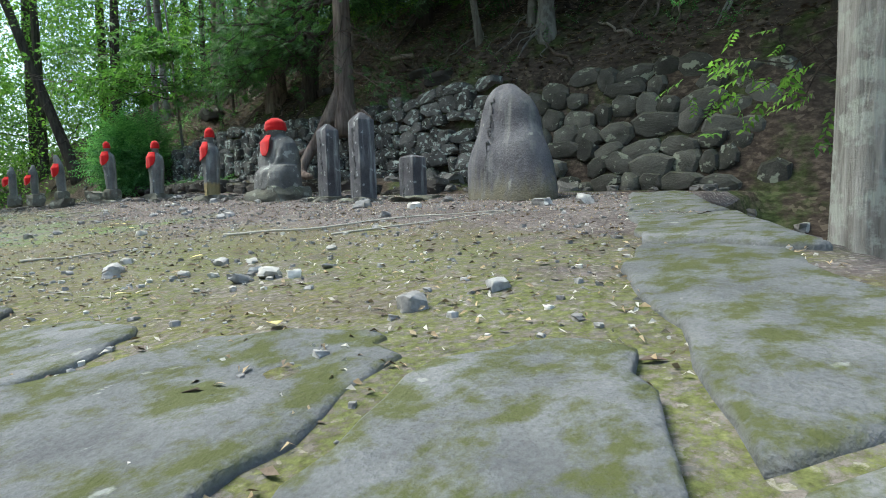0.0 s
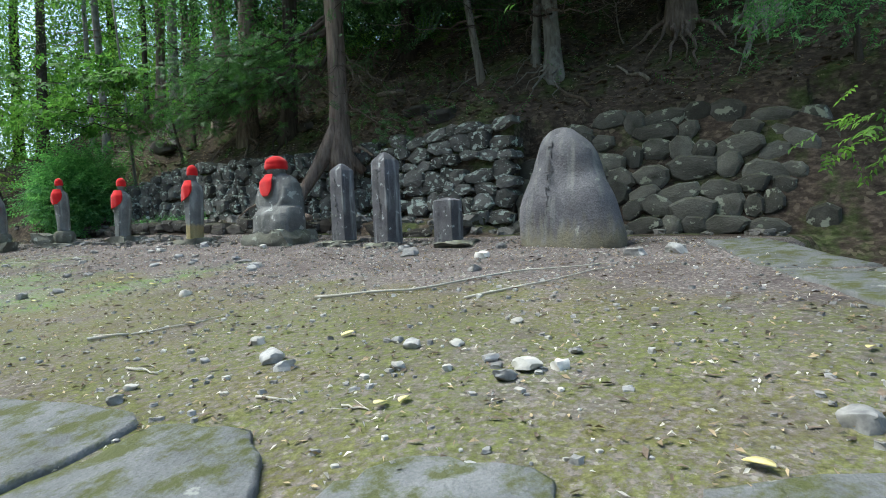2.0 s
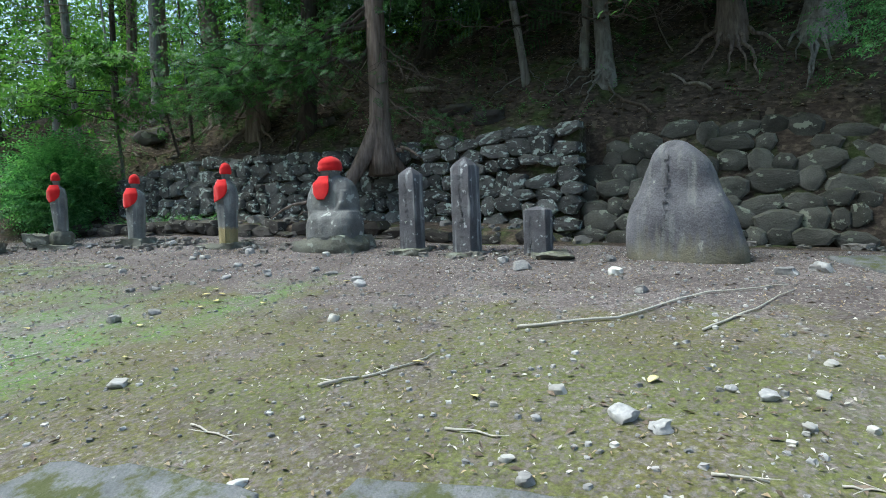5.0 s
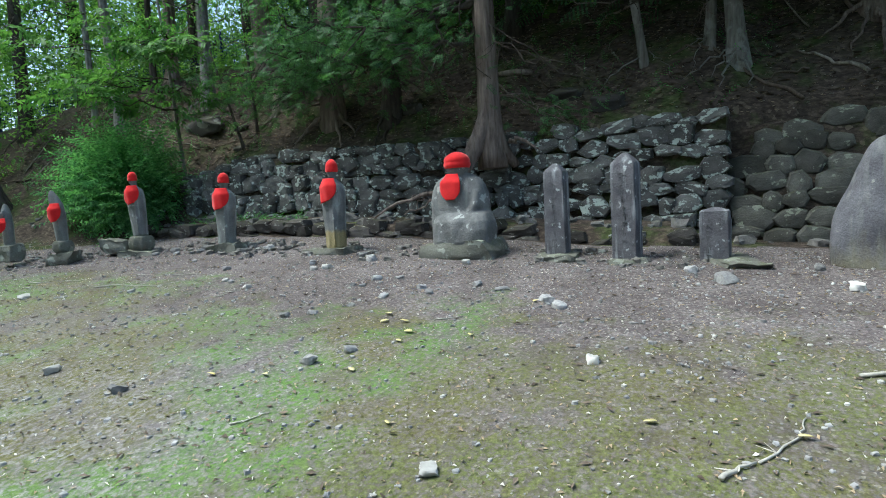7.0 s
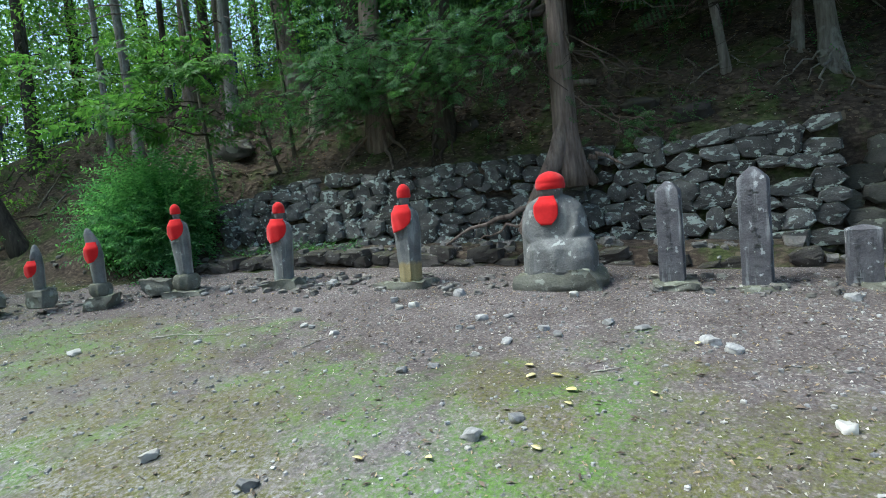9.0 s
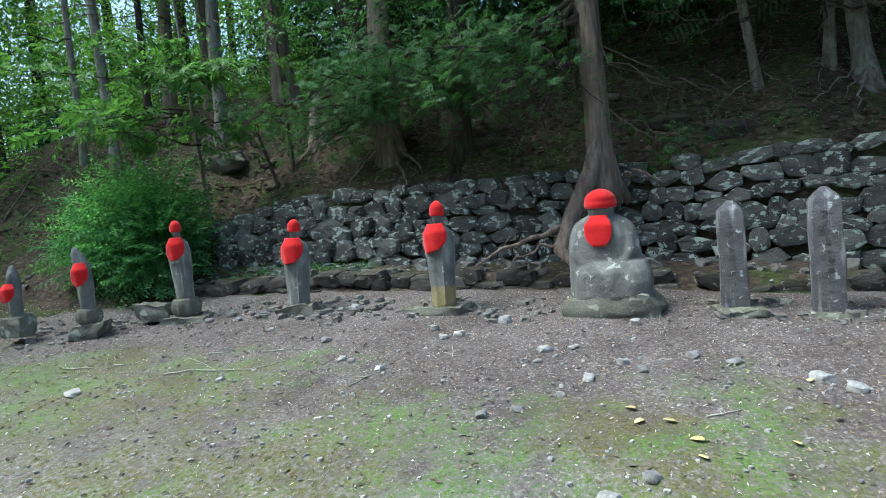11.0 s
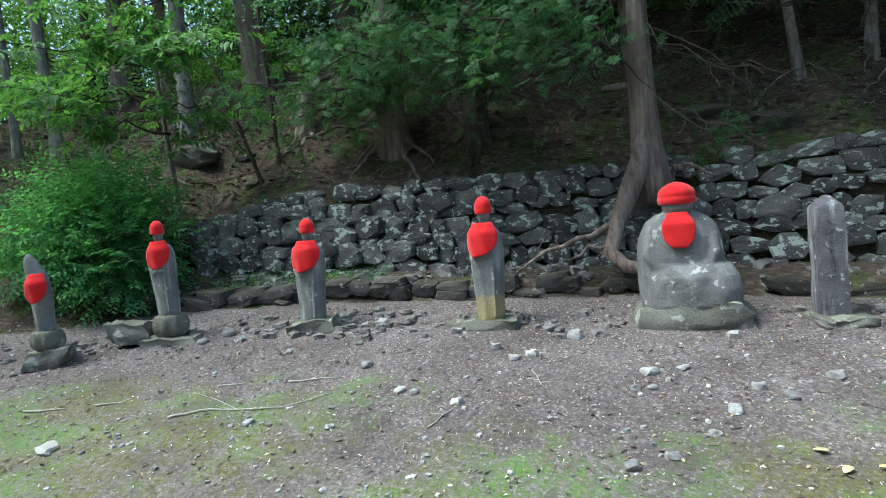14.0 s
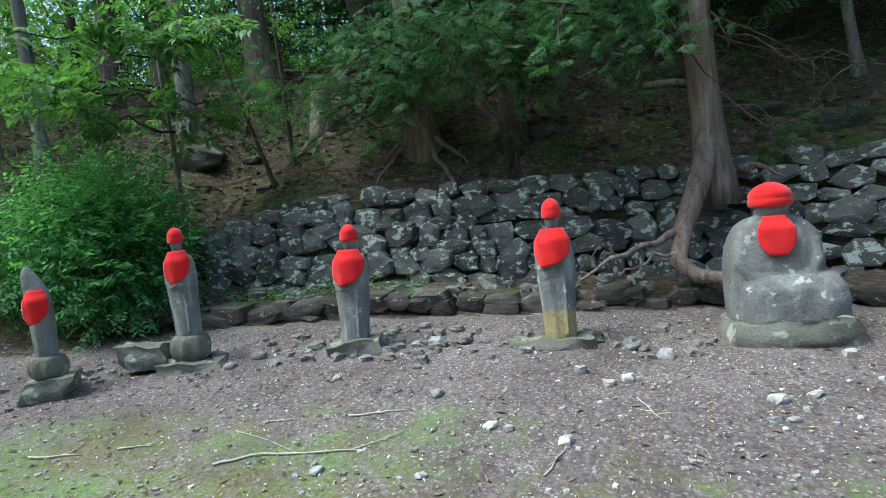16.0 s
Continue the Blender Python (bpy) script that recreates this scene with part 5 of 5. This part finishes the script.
for (xa, ya), (xb, yb) in zip(line, line[1:]):
    za, zb = height(xa, ya), height(xb, yb)
    for i in range(25):
        t = i / 24
        x, y, z = xa + (xb - xa) * t, ya + (yb - ya) * t, za + (zb - za) * t
        tube(bm, [(x, y, z), (x, y, z + 0.95)], [0.006, 0.006], 4)
    for j in range(14):
        tube(bm, [(xa, ya, za + 0.95 * j / 13), (xb, yb, zb + 0.95 * j / 13)], [0.006, 0.006], 4)
part("netting", bm, NET, host)
for x, y in line:
    bm = bmesh.new()
    z = height(x, y)
    tube(bm, [(x, y, z - 0.2), (x, y, z + 1.1)], [0.03, 0.03], 8)
    part("post", bm, NET, host)


# ---- loose stones, sticks and leaves on the terrace ----
def on_ground(x, y):
    return rough_height(x, y)


def loose_stone(x, y, size, mat, seed, label, name="loose_stone", group="loose stones on the terrace"):
    rng = random.Random(seed)
    bm = rock(rng, (size, size * rng.uniform(0.8, 1.4), size * rng.uniform(0.5, 0.8)), 3, 0.58, 0.26)
    ob = part(name, bm, mat)
    ob.data.set_sharp_from_angle(angle=radians(40))
    ob.matrix_basis = pose(x, y, on_ground(x, y) + size * 0.16, rng.uniform(-10, 10), rng.uniform(-10, 10), rng.uniform(0, 360))
    return tagged(ob, label, "stone", group)


PALE_STONES = ((-2.51, 4.52, 0.09), (-1.65, 2.55, 0.075), (-1.58, 2.92, 0.06), (-0.44, 1.06, 0.09), (-1.78, 1.29, 0.06), (-1.0, 2.38, 0.075), (-0.47, 3.69, 0.07), (-0.93, 2.28, 0.09), (-2.19, -0.62, 0.08), (-3.33, 2.35, 0.11), (-3.33, -0.34, 0.085),
               (-3.68, -1.59, 0.05), (-3.25, -2.26, 0.04), (-2.72, -2.22, 0.065), (-2.48, -3.07, 0.05), (-2.12, -3.1, 0.047), (-2.74, -3.03, 0.05), (-2.69, -3.19, 0.04), (-2.57, -3.41, 0.095), (-2.53, -3.5, 0.06), (-0.54, -1.84, 0.11))
NORTH_STONES = ((-1.81, 4.45, 0.046), (-1.25, 3.29, 0.076), (-1.59, 2.83, 0.05), (-1.1, 1.57, 0.087), (-1.02, 1.39, 0.063), (-1.34, 1.64, 0.064), (-1.32, 1.55, 0.047), (-1.23, 1.03, 0.074), (-1.03, 0.64, 0.09), (-2.0, 1.47, 0.063), (-1.54, 1.18, 0.073), (-2.11, 1.64, 0.075), (-2.02, 3.13, 0.05),
                (-2.05, 3.61, 0.057), (-0.84, 2.54, 0.087), (-0.47, 3.54, 0.14), (-1.1, 3.99, 0.053), (-0.92, 4.55, 0.10), (-0.80, 4.75, 0.11), (-0.72, 4.40, 0.09), (-0.98, 4.86, 0.08), (-0.86, 3.55, 0.06), (-0.55, 2.05, 0.12), (-0.42, 2.25, 0.11))
SOUTH_STONES = ((-1.09, 0.40, 0.086), (-1.39, -0.16, 0.096), (-0.29, -0.82, 0.106), (-3.34, 1.64, 0.084), (-1.33, 0.9, 0.069), (-2.67, 0.88, 0.09), (-2.48, 0.73, 0.07), (-3.72, -1.69, 0.046), (-3.34, -2.36, 0.065), (-2.89, -2.63, 0.083), (-2.97, -2.24, 0.04), (-2.49, -2.79, 0.048), (-2.54, -2.91, 0.069), (-2.56, -3.26, 0.054),
                (-2.61, -3.32, 0.042), (-2.68, -3.4, 0.069), (-2.38, -3.48, 0.04), (-1.26, -0.02, 0.11), (-1.08, -2.15, 0.083), (-0.5, -1.08, 0.15), (-2.62, -4.25, 0.085), (-2.37, -4.31, 0.075), (-2.85, -2.5, 0.107), (-0.3, -2.9, 0.12), (-0.1, -3.1, 0.13), (0.0, -1.65, 0.10))
for k, (x, y, size) in enumerate(PALE_STONES + NORTH_STONES + SOUTH_STONES):
    pale = k < len(PALE_STONES)
    loose_stone(x, y, size * 0.8, WHITESTONE if pale else PEBBLE, 300 + k, "pale angular stone lying on the mossy ground" if pale else "grey rough stone lying on the gravelly ground")


def stick(points, r, mat, label, seed):
    rng = random.Random(seed)
    bm = bmesh.new()
    pts = []
    for (xa, ya), (xb, yb) in zip(points, points[1:]):
        for k in range(5):
            t = k / 5
            x, y = xa + (xb - xa) * t + rng.uniform(-0.008, 0.008), ya + (yb - ya) * t + rng.uniform(-0.008, 0.008)
            pts.append((x, y, on_ground(x, y) + r * 1.6))
    x, y = points[-1]
    pts.append((x, y, on_ground(x, y) + r))
    n = len(pts)
    tube(bm, pts, [r * (1.1 - 0.7 * k / n) for k in range(n)], 6, 0.2, seed)
    for _ in range(2):
        p = Vector(pts[rng.randint(2, n - 2)])
        a = rng.uniform(0, 6.28)
        tube(bm, [p, p + Vector((0.07 * math.cos(a), 0.07 * math.sin(a), 0.012))], [r * 0.45, r * 0.15], 4)
    return tagged(part("stick", bm, mat), label, "stick", "fallen sticks on the terrace")


for k, (pts, r) in enumerate((
    ([(-2.04, -1.75), (-1.72, -2.17), (-1.01, -2.51), (-0.66, -2.92)], 0.012), ([(-1.8, -2.6), (-1.34, -2.78), (-0.78, -2.96)], 0.009), ([(-3.03, -1.29), (-2.88, -1.39)], 0.012), ([(-3.14, -1.98), (-3.12, -2.18)], 0.007), ([(-3.47, -1.07), (-3.49, -1.34)], 0.006),
    ([(-3.12, -2.81), (-3.1, -2.94)], 0.006), ([(-2.88, -1.4), (-2.65, -1.52), (-2.49, -1.54)], 0.007), ([(-3.05, -3.1), (-3.04, -3.2)], 0.005), ([(-3.35, 0.73), (-3.2, 0.63)], 0.006), ([(-2.16, 5.19), (-2.09, 4.92)], 0.008), ([(-2.03, 4.75), (-1.97, 4.59)], 0.007),
    ([(-2.09, 4.13), (-1.98, 3.94), (-1.87, 3.52), (-1.67, 3.31)], 0.008), ([(-1.78, 4.22), (-1.95, 3.68)], 0.004), ([(-1.68, 4.12), (-1.62, 3.95)], 0.006), ([(-1.55, 3.69), (-1.44, 3.37)], 0.007), ([(-1.93, 2.61), (-1.7, 2.55)], 0.006), ([(-1.17, 2.23), (-1.38, 2.13)], 0.005), ([(-1.86, 0.53), (-1.73, 0.38)], 0.006),
)):
    stick(pts, 0.72 * r, TWIG, "bleached bare stick lying on the ground", 500 + k)
stick([(0.35, 3.95), (0.42, 3.8), (0.5, 3.72)], 0.012, TWIG, "pale broken stick lying below the wall", 530)


def leaf_litter(name, count, size, mat, seed, label, test, lift=0.004, span=(-4.2, 1.0, -5.0, 8.0)):
    """Fallen leaves: thin curled diamonds lying on the ground."""
    rng = random.Random(seed)
    v, f = [], []
    made = 0
    while made < count:
        x, y = rng.uniform(*span[:2]), rng.uniform(*span[2:])
        if not test(x, y):
            continue
        a, L = rng.uniform(0, 6.28), size * rng.uniform(0.5, 1.3)
        c, s = math.cos(a), math.sin(a)
        w = L * rng.uniform(0.22, 0.4)
        z = on_ground(x, y) + lift
        n = len(v)
        v += [(x - c * L / 2, y - s * L / 2, z), (x + s * w / 2, y - c * w / 2, z + rng.uniform(0, 0.012)), (x + c * L / 2, y + s * L / 2, z + rng.uniform(0, 0.01)), (x - s * w / 2, y + c * w / 2, z + rng.uniform(0, 0.012))]
        f.append((n, n + 1, n + 2, n + 3))
        made += 1
    return tagged(new(name, raw_mesh(name, v, f, mat)), label, "leaves", kind="stuff")


def open_ground(x, y):
    return x > terrace_edge(y) + 0.05 and x < row_x(y) + 0.55 and y > -3.7 + 0.71 * min(0.3, x)


leaf_litter("dead_leaves", 9000, 0.025, DRYLEAF, 61, "small dead brown leaves scattered over the terrace", open_ground)
leaf_litter("pale_leaf_bits", 5200, 0.021, TWIG, 62, "pale dry leaf fragments scattered over the terrace", open_ground)
leaf_litter("needle_twigs", 2200, 0.045, TWIG_DARK, 63, "thin brown needles and twigs scattered over the terrace", open_ground)


def on_bank(x, y):
    return wall_x(y) + 0.35 < x < wall_x(y) + 3.2


BANK = (0.0, 5.0, -5.0, 11.0)
leaf_litter("bank_leaves", 9000, 0.05, DRYLEAF, 68, "dead brown leaves scattered over the wooded bank", on_bank, 0.012, BANK)
leaf_litter("bank_pale_bits", 2600, 0.04, TWIG, 69, "pale dry leaf fragments scattered over the wooded bank", on_bank, 0.014, BANK)
leaf_litter("bank_twigs", 4200, 0.11, TWIG_DARK, 70, "thin brown twigs scattered over the wooded bank", on_bank, 0.014, BANK)


def fallen_leaf(x, y, size, seed):
    rng = random.Random(seed)
    bm = bmesh.new()
    a = rng.uniform(0, 6.28)
    m = pose(x, y, on_ground(x, y) + 0.012, rng.uniform(-12, 12), rng.uniform(-12, 12), math.degrees(a))
    low, top = [], []
    for k in range(12):
        t = 2 * math.pi * k / 12
        p = Vector((size * 0.5 * math.cos(t), size * 0.28 * math.sin(t) * (1 - 0.25 * math.cos(t)), 0.10 * size * abs(math.sin(t))))
        low.append(m @ p), top.append(m @ (p + Vector((0, 0, 0.0015))))
    loft(bm, [low, top])
    return tagged(part("fallen_leaf", bm, YELLOWLEAF), "yellow fallen leaf lying on the moss", "leaf", "yellow fallen leaves")


YELLOW_LEAVES = ((-1.31, 0.04), (-1.86, 0.9), (-1.99, 0.84), (-2.26, 0.54), (-2.03, 0.17), (-2.69, 0.55), (-3.01, 1.29), (-2.91, 0.97), (-3.09, 0.02), (-2.89, -1.96), (-2.5, -2.52), (-2.95, -3.24), (-2.65, -1.54), (-2.73, -1.01), (-1.96, 0.7), (-2.11, 0.57), (-3.0, -3.2), (-2.92, -4.11), (-2.08, -4.24))
rng = random.Random(17)
for k, (x, y) in enumerate(YELLOW_LEAVES):
    fallen_leaf(x, y, rng.uniform(0.045, 0.065), 600 + k)


def pebbles(name, count, lo, hi, mat, seed, label, test):
    """Small stones, too many to count."""
    rng = random.Random(seed)
    shapes = []
    for k in range(6):
        bm = rock(rng, (1, rng.uniform(0.7, 1.3), rng.uniform(0.5, 0.8)), 1, 0.35, 0.32)
        shapes.append((np.array([tuple(v.co) for v in bm.verts]), [[v.index for v in q.verts] for q in bm.faces]))
        bm.free()
    v, f = [], []
    n = made = 0
    while made < count:
        x, y = rng.uniform(-4.2, 1.2), rng.uniform(-5.0, 8.8)
        if not test(x, y, rng):
            continue
        pv, pf = rng.choice(shapes)
        s = lo + (hi - lo) * rng.random() ** 2.5
        a = rng.uniform(0, 6.28)
        m = np.array([[math.cos(a), math.sin(a), 0], [-math.sin(a), math.cos(a), 0], [0, 0, 1]]) * s
        q = pv @ m + np.array((x, y, on_ground(x, y) + 0.12 * s))
        v.extend(q.tolist())
        f.extend([[i + n for i in face] for face in pf])
        n += len(pv)
        made += 1
    return tagged(new(name, raw_mesh(name, v, f, mat, False)), label, "pebbles", kind="stuff")


pebbles("pebbles", 4200, 0.006, 0.028, PEBBLE, 64, "small grey pebbles scattered over the terrace", lambda x, y, r: open_ground(x, y) and noise.noise((x * 1.3, y * 1.3, 2)) + r.uniform(-0.5, 0.5) > -0.1)
pebbles("pale_pebbles", 1300, 0.006, 0.026, WHITESTONE, 65, "small pale pebbles scattered over the terrace", lambda x, y, r: open_ground(x, y))
pebbles("rubble", 380, 0.02, 0.095, RUBBLE, 66, "rough rubble lying along the foot of the statues", lambda x, y, r: -0.9 < y and abs(x - statue_row(y) - 0.05 + 0.2 * noise.noise((y * 2, 1, 1))) < 0.26 + 0.3 * r.random() ** 3)
pebbles("bank_rubble", 200, 0.04, 0.18, RUBBLE, 67, "half-buried stones along the foot of the walls", lambda x, y, r: x > row_x(y) + 0.75 and x < row_x(y) + 1.35)

# dark boulders sunk in the bank
for k, (x, y, size) in enumerate(((1.52, 7.0, 0.62), (1.72, 6.35, 0.22), (1.30, 5.95, 0.18), (1.75, 3.0, 0.30), (2.0, 0.9, 0.34), (1.85, 0.35, 0.40))):
    rng = random.Random(800 + k)
    bm = rock(rng, (0.6 * size, size, 0.42 * size), 6, 0.3, 0.2)
    ob = part("boulder", bm, KERBSTONE)
    ob.matrix_basis = pose(x, y, rough_height(x, y) + 0.05 * size, 0, -20, rng.uniform(-15, 15))
    tagged(ob, "dark mossy boulder half sunk in the littered bank", "boulder", "boulders on the bank")

# fallen wood on the bank
rng = random.Random(33)
for k in range(46):
    y = rng.uniform(-4.5, 10.5)
    x = wall_x(y) + rng.uniform(0.5, 2.2)
    a = rng.uniform(-0.5, 0.5) + (1.57 if rng.random() < 0.6 else 0.3)
    L = rng.uniform(0.3, 1.3)
    ex, ey = x + L * math.cos(a), y + L * math.sin(a)
    bm = bmesh.new()
    pts = [(p.x, p.y, rough_height(p.x, p.y) + 0.02) for p in bent((x, y, 0), (ex, ey, 0), 7, 0, 0.035, rng)]
    r = rng.uniform(0.006, 0.02)
    tube(bm, pts, [r * (1.2 - 0.1 * i) for i in range(8)], 6, 0.2, k)
    tagged(part("fallen_branch", bm, TWIG_DARK if k % 3 else DEADWOOD), "bare fallen branch lying on the littered bank", "branch", "fallen branches on the bank")
bm = bmesh.new()
pts = [(2.3, 1.95, height(2.3, 1.95) + 0.05), (2.34, 1.7, height(2.34, 1.7) + 0.06), (2.36, 1.48, height(2.36, 1.48) + 0.05)]
tube(bm, pts, [0.03, 0.045, 0.035], 8, 0.3, 2)
tagged(part("rotten_log", bm, DEADWOOD), "short pale rotten log lying on the bank", "log")
